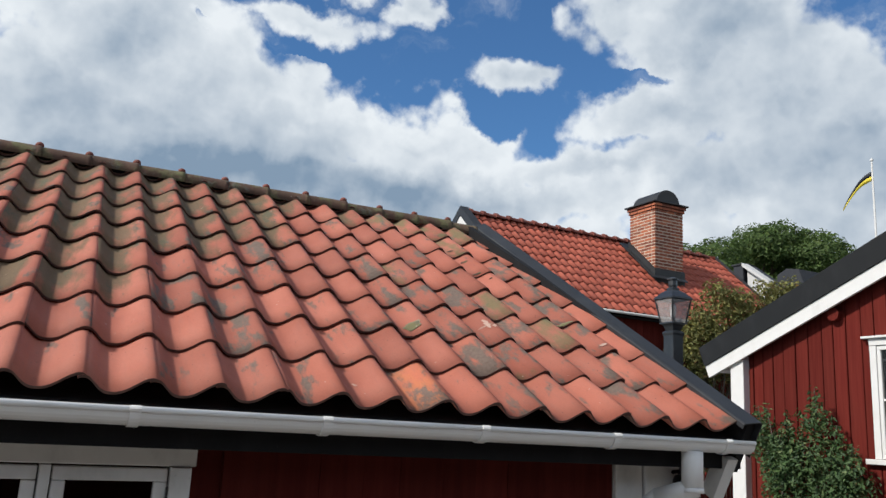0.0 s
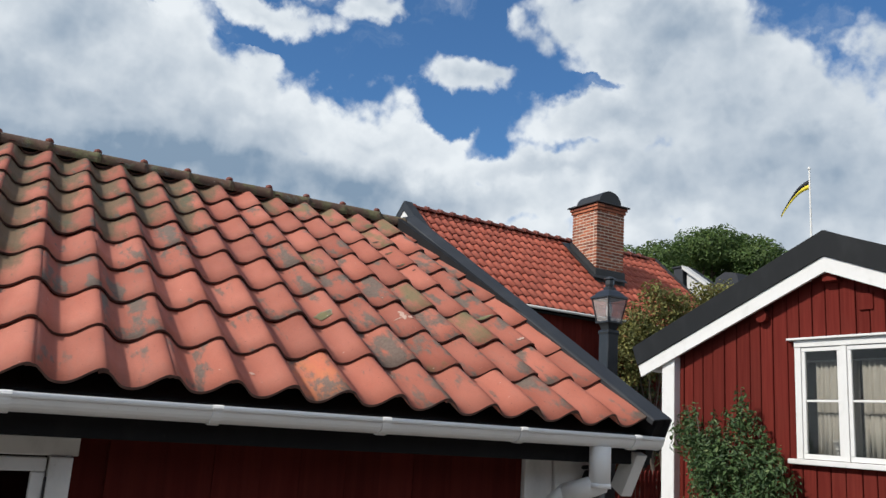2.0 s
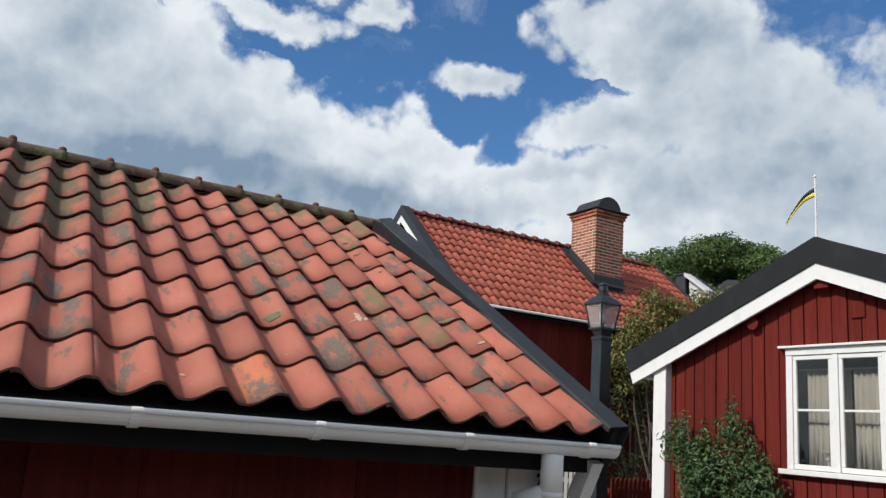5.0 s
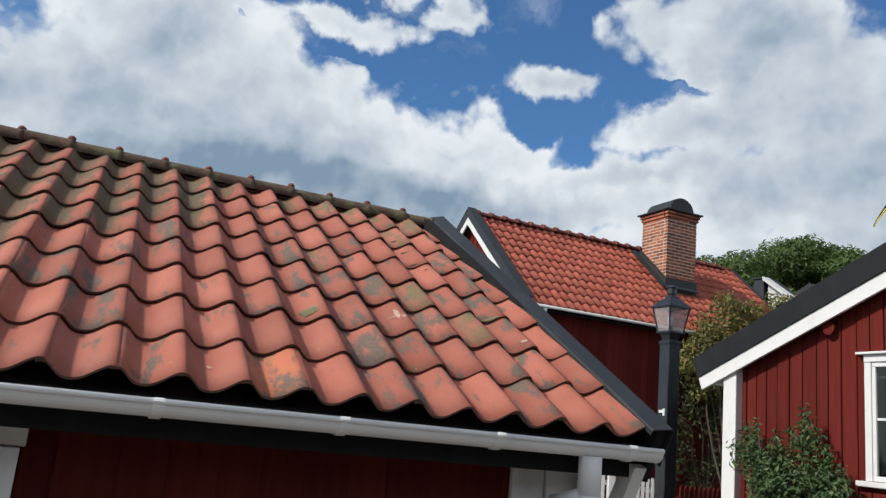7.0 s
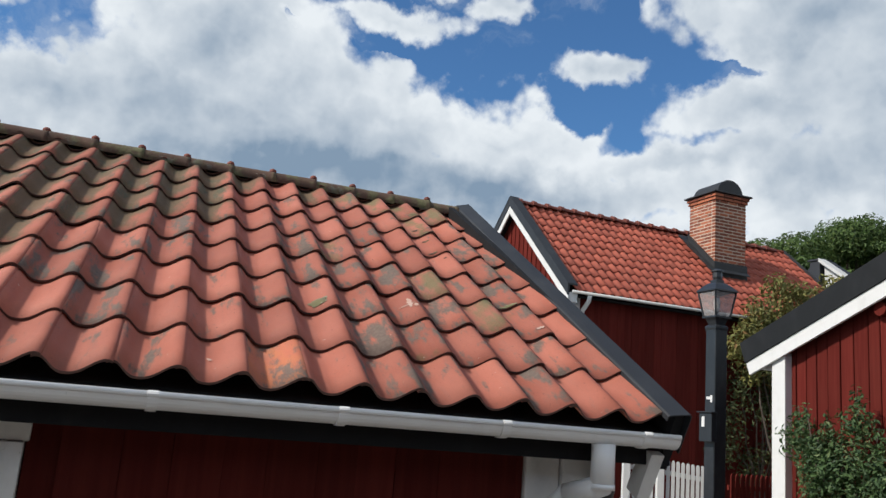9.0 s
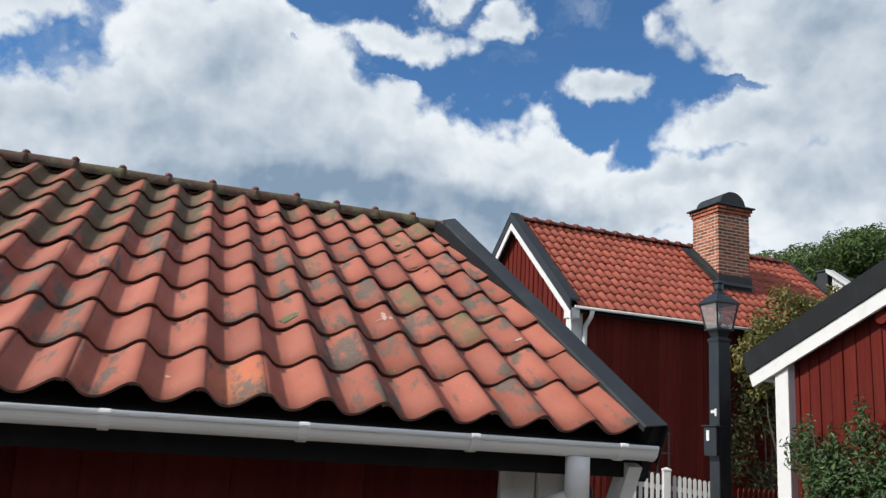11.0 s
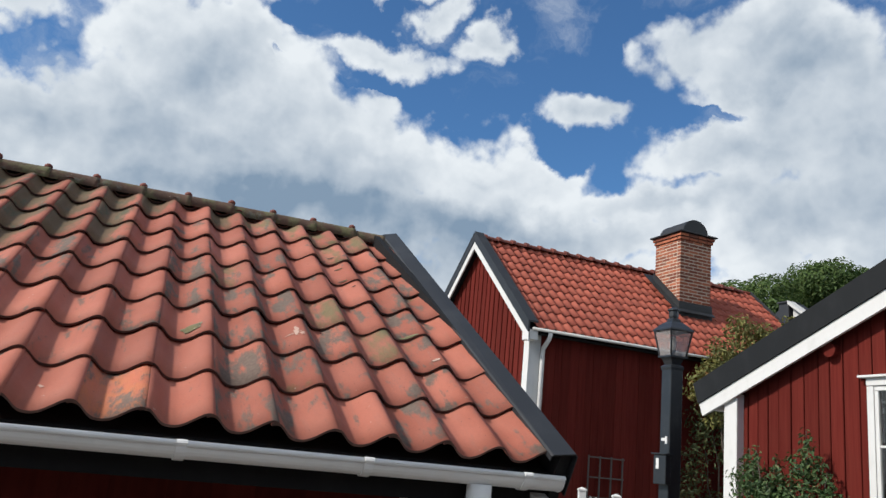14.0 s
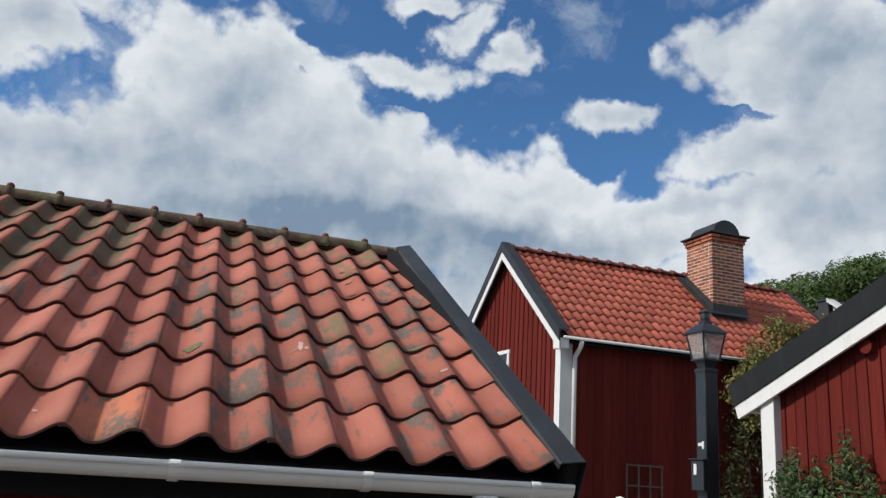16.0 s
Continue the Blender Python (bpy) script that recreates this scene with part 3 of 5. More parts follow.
def build_near_cottage():
    c = thing("cottage", "low red cottage with a mossy clay-tile roof and white gutter", "house")
    # walls
    body = bmesh.new()
    for s0, s1, z0, z1 in ((WEST, -2.94, 0, 1.64), (-2.04, 0.06, 0, 1.64), (-2.94, -2.04, 0, 0.72), (-2.94, -2.04, 1.60, 1.64)):
        box(body, s0, s1, 0.325, 0.45, z0, z1)
    wall = part("wall", body, M_RED_DEEP, c, "shaded dark red boarded wall")
    boarding(wall, M_RED_DEEP, lambda s, d: (s, 0.325 - d), WEST, -0.24, 0.17, 0.05, lambda s: 1.64, [(-2.96, -2.03, 0.72, 1.62)], gap=0.0006, seed=5, chamfer=0.001)
    part("gable_wall", prism(bmesh.new(), [(0.06, 0.325, 0), (0.06, 5.05, 0), (0.06, 5.05, 1.7), (0.06, RIDGE_Y, 2.95), (0.06, 0.325, 1.7)], (-0.12, 0, 0)), M_RED_DEEP, c)
    part("gable_wall", prism(bmesh.new(), [(WEST, 0.325, 0), (WEST, 5.05, 0), (WEST, 5.05, 1.7), (WEST, RIDGE_Y, 2.95), (WEST, 0.325, 1.7)], (0.12, 0, 0)), M_RED_DEEP, c)
    part("back_wall", boxed(WEST, 0.06, 4.95, 5.07, 0, 1.7), M_RED_DEEP, c)
    part("corner_board", boxed(-0.235, -0.085, 0.285, 0.325, 0.05, 1.634, bevel=0.004), M_WHITE_OLD, c, "worn white corner board")
    part("corner_board", boxed(-0.08, 0.115, 0.27, 0.325, 0.05, 1.634, bevel=0.004), M_WHITE_OLD, c, "worn white corner board")
    part("soffit", boxed(WEST - 0.2, 0.30, 0.12, 0.34, 1.635, 1.66), M_TAR, c)
    part("fascia", boxed(WEST - 0.2, 0.305, 0.085, 0.12, 1.63, 1.765, bevel=0.003), M_TAR, c, "black-painted eaves board")
    # roof deck
    deck = bmesh.new()
    prism(deck, [(WEST - 0.2, 0.0, 0), (0.30, 0.0, 0), (0.30, SLOPE_LEN, 0), (WEST - 0.2, SLOPE_LEN, 0)], (0, 0, 0.03))
    deck.transform(ROOF @ pose(0, 0, -0.13))
    roof = part("roof", deck, M_TAR, c, "clay pan-tiled roof with moss and grey lichen")
    back = bmesh.new()
    prism(back, [(WEST - 0.2, RIDGE_Y, RIDGE_Z - 0.12), (0.30, RIDGE_Y, RIDGE_Z - 0.12), (0.30, 5.4, 1.72), (WEST - 0.2, 5.4, 1.72)], (0, 0, 0.06))
    part("back_slope", back, M_TILE_MOSS, c)
    # tiles
    v, f = tile_mesh(TILE_W, GAUGE + 0.07, AMP, 22, 0.0115, rows=4)
    kinds = {}
    for key, m in (("p", M_TILE), ("l", M_TILE_SPOTTED), ("c", M_TILE_LICHEN), ("g", M_TILE_MOSS), ("s", M_TILE_ALGAE_SHADE), ("f", M_TILE_FLAKE)):
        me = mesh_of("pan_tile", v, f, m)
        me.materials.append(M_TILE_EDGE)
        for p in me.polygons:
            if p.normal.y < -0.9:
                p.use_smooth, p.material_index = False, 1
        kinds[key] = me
    rnd = random.Random(11)
    lift, laid = 0.0185, {}
    for row in range(9):
        for n in range(-29, 2):
            chance = rnd.random()
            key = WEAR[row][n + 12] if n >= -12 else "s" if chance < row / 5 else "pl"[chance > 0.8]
            x0 = n * TILE_W - 0.985 * TILE_W + SKEW * row * GAUGE
            start = (0.022, 0.002, -0.006)[min(row, 2)]
            m = ROOF @ Matrix.Translation((x0 + rnd.uniform(-0.003, 0.003), row * GAUGE + start + rnd.uniform(-0.006, 0.006), TILE_Z + rnd.uniform(-0.002, 0.002)))
            m = m @ pose(0, 0, 0, -math.degrees(lift / GAUGE) + rnd.uniform(-0.25, 0.25), rnd.uniform(-0.5, 0.5), -math.degrees(SKEW) + rnd.uniform(-0.5, 0.5))
            t = part("pan_tile", kinds[key], None, roof)
            t.matrix_basis = m
            laid[row, n] = m
            if row == 8:
                t.matrix_basis = m @ Matrix.Diagonal((1, 0.25, 1, 1))
    # lichen rosettes and droppings lying on single tiles
    def crust(x, s, rx, rs, mat, seed, label):
        q = random.Random(seed)
        lobe = 1.3 if mat is M_DROPPING else 0.7
        row = int(s / GAUGE + 0.03)
        n_col = math.ceil((x - SKEW * s) / TILE_W)
        ph = [q.uniform(0, 6.28) for _ in range(3)]
        def place(px, ps):
            u = ((px - SKEW * ps) - (n_col * TILE_W - 0.985 * TILE_W)) / TILE_W
            u = min(max(u, 0.01), 1.04)
            return laid[row, n_col] @ Vector((u * TILE_W, max(ps - row * GAUGE, 0.004) - 0.002, AMP * pan(u) + (0.0016 if mat is M_RIM else 0.0028)))
        bm = bmesh.new()
        mid = bm.verts.new(place(x, s))
        rings = []
        for k in (0.35, 0.7, 1.0):
            ring = []
            for i in range(24):
                t = 2 * math.pi * i / 24
                w = k * (1 + lobe * (0.22 * math.sin(2 * t + ph[0]) + 0.16 * math.sin(5 * t + ph[1]) + 0.1 * math.sin(7 * t + ph[2])))
                ring.append(bm.verts.new(place(x + rx * w * math.cos(t), s + rs * w * math.sin(t))))
            rings.append(ring)
        for i in range(24):
            j = (i + 1) % 24
            bm.faces.new((mid, rings[0][i], rings[0][j]))
            for lo, hi in zip(rings, rings[1:]):
                bm.faces.new((lo[i], hi[i], hi[j], lo[j]))
        part("lichen", bm, mat, roof, label, smooth=True)

    k = 1 / math.cos(radians(PITCH))
    crust(-1.042, 0.745 * k, 0.034, 0.046, M_RIM, 1, "")
    crust(-0.012, 0.990 * k, 0.037, 0.042, M_RIM, 4, "")
    crust(-1.044, 0.740 * k, 0.029, 0.038, M_LICHEN, 1, "olive lichen rosette with a pale rim")
    crust(-0.592, 0.845 * k, 0.010, 0.048, M_DROPPING, 2, "white splash")
    crust(-0.604, 0.83 * k, 0.026, 0.010, M_DROPPING, 3, "")
    crust(-0.575, 0.80 * k, 0.007, 0.024, M_DROPPING, 8, "")
    crust(-0.016, 0.985 * k, 0.034, 0.036, M_LICHEN, 4, "")
    crust(-1.520, 0.160 * k, 0.010, 0.008, M_DROPPING, 5, "")
    crust(-0.33, 0.64 * k, 0.016, 0.014, M_DROPPING, 6, "")
    crust(-0.165, 2.36, 0.016, 0.014, M_RIDGE, 11, "dark moss clump")
    crust(-0.160, 2.14, 0.020, 0.012, M_RIDGE, 12, "")
    crust(-0.185, 1.90, 0.022, 0.012, M_RIDGE, 13, "")
    crust(-0.150, 1.78, 0.009, 0.008, M_RIDGE, 14, "")
    crust(0.02, 0.72 * k, 0.012, 0.014, M_DROPPING, 7, "")
    # ridge tiles with a raised collar and nib at each joint
    bm = bmesh.new()
    L, seg = 0.278, 12
    rings = []
    for x, r in ((0.0, 0.0655), (0.026, 0.0655), (0.032, 0.063), (0.15, 0.062), (L + 0.03, 0.060)):
        rings.append([bm.verts.new((-x, r * math.cos(math.pi * (k / seg * 1.16 - 0.08)), r * math.sin(math.pi * (k / seg * 1.16 - 0.08)))) for k in range(seg + 1)])
    for a, b in zip(rings, rings[1:]):
        for k in range(seg):
            bm.faces.new((a[k], a[k + 1], b[k + 1], b[k]))
    ends = [[bm.verts.new((q.co.x, q.co.y * 0.84, q.co.z * 0.84 - 0.004)) for q in rings[0]]]
    for k in range(seg):
        bm.faces.new((rings[0][k], ends[0][k], ends[0][k + 1], rings[0][k + 1]))
    me = finish(bm, M_RIDGE, "ridge_tile")
    me.polygons.foreach_set("use_smooth", [True] * len(me.polygons))
    nib = finish(lathe(bmesh.new(), [(0.023, 0.057), (0.025, 0.069), (0.021, 0.080), (0.010, 0.087)], (-0.016, 0, 0), 10), M_RIDGE_FAR, "nib")
    nib.polygons.foreach_set("use_smooth", [True] * len(nib.polygons))
    for i in range(30):
        t = part("ridge_tile", me, None, c, "" if i else "mossy half-round ridge tile with a raised nib")
        t.matrix_basis = pose(0.125 - L * i, RIDGE_Y - 0.005, RIDGE_Z - 0.047 + rnd.uniform(-0.004, 0.004), rnd.uniform(-2, 2), rnd.uniform(-0.6, 0.6), rnd.uniform(-0.6, 0.6))
        part("nib", nib, None, t)
    t = part("ridge_tile", me, None, c)
    t.matrix_basis = pose(0.345, RIDGE_Y - 0.005, RIDGE_Z - 0.055, 0, 0, 0)
    # black strip added under the ridge tiles; the gap's shade is its colour
    part("ridge_board", boxed(WEST - 0.2, 0.24, RIDGE_Y - 0.022, RIDGE_Y + 0.018, RIDGE_Z - 0.15, RIDGE_Z - 0.02), M_TAR, c)
    # black verge sheet over the gable edge
    ring = [(0.203, -0.012), (0.204, 0.006), (0.211, 0.012), (0.303, 0.024), (0.314, 0.015), (0.314, -0.15), (0.310, -0.15), (0.310, 0.012), (0.302, 0.019), (0.212, 0.007), (0.208, 0.003), (0.207, -0.012)]
    verge = bmesh.new()
    ends = []
    for s_at, rise in ((-0.03, 0.0), (SLOPE_LEN + 0.03, 0.018)):
        ends.append([verge.verts.new((x + SKEW * max(s_at, 0.0), s_at, z + rise * (x - 0.203) / 0.11)) for x, z in ring])
    verge.faces.new(ends[0]), verge.faces.new(ends[1][::-1])
    for i in range(len(ring)):
        j = (i + 1) % len(ring)
        verge.faces.new((ends[0][i], ends[0][j], ends[1][j], ends[1][i]))
    part("verge_sheet", roofed(verge), M_BLACK, c, "black sheet-metal verge capping")
    other = prism(bmesh.new(), [(x + SKEW * SLOPE_LEN, RIDGE_Y + 0.02, RIDGE_Z + z) for x, z in ring], (0, 2.7, -1.42))
    part("verge_sheet", other, M_BLACK, c)
    part("bargeboard", roofed(boxed(0.262, 0.306, -0.002, SLOPE_LEN, -0.24, 0.012)), M_TAR, c)
    # half-round gutter
    def trough(x0, x1, r, wall):
        bm = bmesh.new()
        seg = 12
        prof = [(math.cos(math.pi * (1 + k / seg)) * r, math.sin(math.pi * (1 + k / seg)) * r) for k in range(seg + 1)]
        inner = [(math.cos(math.pi * (2 - k / seg)) * (r - wall), math.sin(math.pi * (2 - k / seg)) * (r - wall)) for k in range(seg + 1)]
        return prism(bm, [(x0, GY + y, GZ + z) for y, z in prof + inner], (x1 - x0, 0, 0))
    GY, GZ = 0.008, 1.743
    gut = part("gutter", trough(WEST - 0.2, 0.255, 0.046, 0.004), M_GUTTER, c, "white half-round gutter")
    bead = tube(bmesh.new(), [(WEST - 0.2, GY - 0.046, GZ + 0.002), (0.258, GY - 0.046, GZ + 0.002)], 0.0098, 10)
    part("bead", bead, M_GUTTER, gut, smooth=True)
    part("end_cap", prism(bmesh.new(), [(0.255, GY + math.cos(math.pi * (1 + k / 12)) * 0.048, GZ + math.sin(math.pi * (1 + k / 12)) * 0.048) for k in range(13)], (0.006, 0, 0)), M_GUTTER, gut)
    for i in range(14):
        x = 0.108 - 0.60 * i
        b = trough(x - 0.016, x + 0.016, 0.0515, 0.006)
        tube(b, [(x - 0.016, GY - 0.047, GZ + 0.003), (x + 0.016, GY - 0.047, GZ + 0.003)], 0.0105, 8)
        part("bracket", b, M_GUTTER, gut)
    pipe = bmesh.new()
    tube(pipe, [(-0.06, GY, 1.70), (-0.06, GY, 1.64), (-0.06, GY, 1.545)], 0.045, 18)
    part("downpipe", pipe, M_GUTTER, c, "white downpipe with a mitred bend", smooth=True)
    rim = tube(bmesh.new(), [(-0.06, GY, 1.552), (-0.06, GY, 1.532)], 0.0475, 18)
    part("rim", rim, M_GUTTER, c, smooth=True)
    neck = bmesh.new()
    tube(neck, [(-0.052, GY - 0.008, 1.555), (-0.075, GY + 0.03, 1.535), (-0.135, 0.135, 1.497)], 0.0425, 18)
    part("downpipe_neck", neck, M_GUTTER, c, smooth=True)
    tail = tube(bmesh.new(), [(-0.128, 0.125, 1.508), (-0.150, 0.185, 1.455), (-0.155, 0.21, 1.40), (-0.155, 0.215, 0.1)], 0.041, 16)
    part("downpipe_tail", tail, M_GUTTER, c, smooth=True)
    part("brace", prism(bmesh.new(), [(0.19, 0.05, 1.67), (0.19, 0.12, 1.70), (0.19, 0.215, 1.53), (0.19, 0.145, 1.49)], (0.06, 0, 0)), M_WHITE_OLD, c, "white slanting eaves brace")
    lampbody = lathe(bmesh.new(), [(0.012, 0.05), (0.035, 0.045), (0.045, 0.02), (0.047, -0.03), (0.036, -0.065), (0.014, -0.08)], (0.075, 0.205, 1.545), 14)
    wl = part("wall_lamp", lampbody, M_IRON, c, "small black globe wall lamp", smooth=True)
    part("arm", tube(bmesh.new(), [(0.075, 0.205, 1.59), (0.075, 0.235, 1.605), (0.075, 0.27, 1.60)], 0.009, 8), M_IRON, wl)
    # window under the eave
    w = part("window", boxed(-2.97, -2.03, 0.29, 0.325, 1.565, 1.625, bevel=0.003), M_WHITE_OLD, c, "white two-leaf casement window, paint worn")
    for x0, x1, z0, z1, n in ((-2.955, -2.885, 0.72, 1.563, "frame"), (-2.115, -2.045, 0.72, 1.563, "frame"), (-2.975, -2.03, 0.66, 0.72, "sill")):
        part(n, boxed(x0, x1, 0.28 if n == "frame" else 0.24, 0.36, z0, z1, bevel=0.003), M_WHITE_OLD, w)
    part("mullion", boxed(-2.512, -2.478, 0.288, 0.36, 0.72, 1.563, bevel=0.003), M_WHITE_OLD, w)
    for a, b in ((-2.88, -2.517), (-2.473, -2.12)):
        sash = bmesh.new()
        for q in ((a, b, 1.515, 1.558), (a, b, 0.725, 0.78), (a, a + 0.042, 0.782, 1.513), (b - 0.042, b, 0.782, 1.513)):
            box(sash, q[0], q[1], 0.295, 0.335, q[2], q[3], bevel=0.003)
        s = part("sash", sash, M_WHITE_OLD, w)
        g = part("pane", boxed(a + 0.04, b - 0.04, 0.312, 0.316, 0.78, 1.516), M_PANE, w)
        g.visible_shadow = False
    part("hinge", boxed(-2.122, -2.110, 0.284, 0.296, 1.36, 1.50, bevel=0.002), M_IRON, w)
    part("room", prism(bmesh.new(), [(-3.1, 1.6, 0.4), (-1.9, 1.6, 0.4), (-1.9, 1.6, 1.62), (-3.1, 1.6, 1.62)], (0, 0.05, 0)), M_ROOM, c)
    return c


build_near_cottage()


# ---- gabled house with the chimney ----
H2_X, H2_S, H2_RY, H2_RZ, H2_END = 6.0, 10.7, 13.1, 6.60, 13.55
H2_PITCH = 40.0


def h2_top(y, drop=0.0):
    return H2_RZ - drop - math.tan(radians(H2_PITCH)) * abs(y - H2_RY)


def slope_board(y0, y1, low, high, top, x0, x1):
    """A board in the plane of a gable between y0 and y1, low and high below the roof line top(y)."""
    ring = [(x0, y0, top(y0) - high), (x0, y1, top(y1) - high), (x0, y1, top(y1) - low), (x0, y0, top(y0) - low)]
    return prism(bmesh.new(), ring, (x1 - x0, 0, 0))


def build_chimney_house():
    h = thing("house", "tall red boarded house with orange tile roof and white trim", "house")
    n_y = 2 * H2_RY - H2_S
    gable = prism(bmesh.new(), [(H2_X, H2_S, 0.3), (H2_X, n_y, 0.3), (H2_X, n_y, h2_top(n_y, 0.3)), (H2_X, H2_RY, h2_top(H2_RY, 0.3)), (H2_X, H2_S, h2_top(H2_S, 0.3))], (0.14, 0, 0))
    g = part("wall", gable, M_RED, h, "sunlit red gable boarding")
    boarding(g, M_RED, lambda s, d: (H2_X - d, s), H2_S + 0.02, n_y, 0.20, 0.3, lambda s: h2_top(s, 0.24), [(12.91, 13.71, 3.2, 4.25)], gap=0.045, seed=3)
    s_wall = part("wall", boxed(H2_X + 0.14, H2_END - 0.2, H2_S, H2_S + 0.14, 0.3, 4.30), M_RED, h, "shaded red long wall")
    boarding(s_wall, M_RED, lambda s, d: (s, H2_S - d), H2_X + 0.22, H2_END - 0.2, 0.17, 0.35, lambda s: 4.25, gap=0.004, seed=4, chamfer=0.002)
    part("wall", prism(bmesh.new(), [(H2_END - 0.2, H2_S, 0.3), (H2_END - 0.2, n_y, 0.3), (H2_END - 0.2, n_y, 4.3), (H2_END - 0.2, H2_RY, 6.35), (H2_END - 0.2, H2_S, 4.3)], (-0.1, 0, 0)), M_RED, h)
    part("wall", boxed(H2_X + 0.14, H2_END - 0.2, n_y - 0.14, n_y, 0.3, 4.30), M_RED, h)
    # corner boards
    part("corner_board", boxed(H2_X - 0.045, H2_X - 0.01, H2_S - 0.05, H2_S + 0.15, 0.35, 4.28, bevel=0.004), M_WHITE, h, "white corner board")
    part("corner_board", boxed(H2_X - 0.01, H2_X + 0.10, H2_S - 0.05, H2_S - 0.01, 0.35, 4.28, bevel=0.004), M_WHITE, h)
    part("corner_board", boxed(H2_X + 0.105, H2_X + 0.21, H2_S - 0.035, H2_S - 0.004, 0.35, 4.28, bevel=0.004), M_WHITE, h)
    # roof
    deck = bmesh.new()
    prism(deck, [(5.82, 10.42, h2_top(10.42, 0.15)), (5.82, H2_RY, H2_RZ - 0.15), (5.82, 2 * H2_RY - 10.42, h2_top(10.42, 0.15)), (5.82, 2 * H2_RY - 10.42, h2_top(10.42, 0.21)), (5.82, H2_RY, H2_RZ - 0.21), (5.82, 10.42, h2_top(10.42, 0.21))], (H2_END - 5.82, 0, 0))
    roof = part("roof", deck, M_TAR, h, "even orange-red clay tile roof")
    for sgn, y_end in ((1, 10.40), (-1, 2 * H2_RY - 10.40)):
        a, b = sorted((H2_RY, y_end))
        part("bargeboard", slope_board(a, b, 0.19, 0.36, h2_top, 5.79, 5.82), M_WHITE, h, "white bargeboard")
        part("verge_board", slope_board(a, b, 0.0, 0.187, h2_top, 5.775, 5.81), M_BLACK, h, "black verge board")
        part("verge_sheet", slope_board(a, b, -0.035, -0.001, h2_top, 5.77, 5.98), M_BLACK, h, "black sheet verge capping")
    part("eaves_box", boxed(5.80, 5.99, 10.40, 10.66, 4.02, 4.20, bevel=0.006), M_WHITE, h)
    # gutter and downpipe
    line = [(5.86, 10.36, 4.215), (H2_END, 10.36, 4.215)]
    gut = part("gutter", tube(bmesh.new(), line, 0.029, 12), M_GREY, h, "pale grey gutter", smooth=True)
    part("soffit", boxed(5.84, H2_END, 10.42, 10.70, 4.16, 4.20), M_TAR, h)
    part("downpipe", tube(bmesh.new(), [(6.23, 10.36, 4.18), (6.23, 10.40, 4.08), (6.23, 10.60, 3.92), (6.23, 10.615, 3.8), (6.23, 10.615, 0.4)], 0.042, 12), M_WHITE, h, "white downpipe", smooth=True)
    # gable window
    w = part("window", boxed(5.945, 5.98, 12.86, 13.76, 4.20, 4.28, bevel=0.004), M_WHITE, h, "white-cased gable window")
    part("casing", boxed(5.95, 5.985, 12.88, 12.98, 3.2, 4.20), M_WHITE, w)
    part("casing", boxed(5.95, 5.985, 13.64, 13.74, 3.2, 4.20), M_WHITE, w)
    part("sill", boxed(5.92, 5.99, 12.86, 13.76, 3.14, 3.2), M_WHITE, w)
    part("pane", boxed(5.97, 5.975, 12.98, 13.64, 3.2, 4.2), M_IRON, w)
    # chimney
    cx0, cx1, cy0, cy1 = 10.18, 11.03, 11.68, 12.56
    core = bmesh.new()
    box(core, cx0 + 0.007, cx1 - 0.007, cy0 + 0.007, cy1 - 0.007, 4.9, 7.20)
    ch = part("chimney", core, M_MORTAR, h, "mottled red-brown brick chimney with a black metal hood")
    D = 0.112
    L, H, J = 0.228, 0.053, 0.022
    meshes = {}

    def brick(length, x, y, z, along_x):
        key = (round(length, 2), along_x)
        if key not in meshes:
            q = (0, length, 0, D, 0, H) if along_x else (0, D, 0, length, 0, H)
            meshes[key] = finish(boxed(*q, bevel=0.0), M_BRICK, "brick")
        b = part("brick", meshes[key], None, ch)
        b.location = (x, y, z)
    rnd = random.Random(4)
    course = 0
    z = 5.02
    while z < 7.02:
        shift = 0 if course % 2 else (L + J) / 2
        for face in ("south", "west"):
            a, e = (cx0, cx1) if face == "south" else (cy0 + D + J, cy1)
            s = a
            first = True
            while s < e - 0.04:
                ln = (shift if shift and first else L + J) - J
                first = False
                ln = min(ln, e - s)
                if face == "south":
                    brick(ln, s, cy0 + rnd.uniform(-0.003, 0.003), z, True)
                else:
                    brick(ln, cx0 + rnd.uniform(-0.003, 0.003), s, z, False)
                s += ln + J
        z += H + J
        course += 1
    far = bmesh.new()
    zz = 5.02
    while zz < 7.02:
        for i in range(3):
            box(far, cx0 + 0.29 * i, cx0 + 0.29 * i + 0.27, cy1 - D, cy1 + 0.004, zz, zz + H)
            box(far, cx1 - D, cx1 + 0.004, cy0 + 0.12 + 0.25 * i, cy0 + 0.12 + 0.25 * i + 0.24, zz, zz + H)
        zz += H + J
    tagged(part("brickwork", far, M_BRICK, ch), kind="stuff")
    for o, z0 in ((0.03, 7.03), (0.055, 7.105)):
        part("corbel", boxed(cx0 - o + 0.012, cx1 + o - 0.012, cy0 - o + 0.012, cy1 + o - 0.012, z0 - 0.003, z0 + 0.072), M_SOOTY, ch)
        for a0, a1, along in ((cx0 - o, cx1 + o, True), (cy0 - o + 0.112 + J, cy1 + o, False)):
            q = a0
            while q < a1 - 0.05:
                ln = min(L, a1 - q)
                if along:
                    brick(ln, q, cy0 - o, z0, True)
                else:
                    brick(ln, cx0 - o, q, z0, False)
                q += ln + J
    part("cap_plate", boxed(cx0 - 0.105, cx1 + 0.105, cy0 - 0.105, cy1 + 0.105, 7.18, 7.215, bevel=0.006), M_BLACK, ch)
    mid, r = (cx0 + cx1) / 2, 0.35
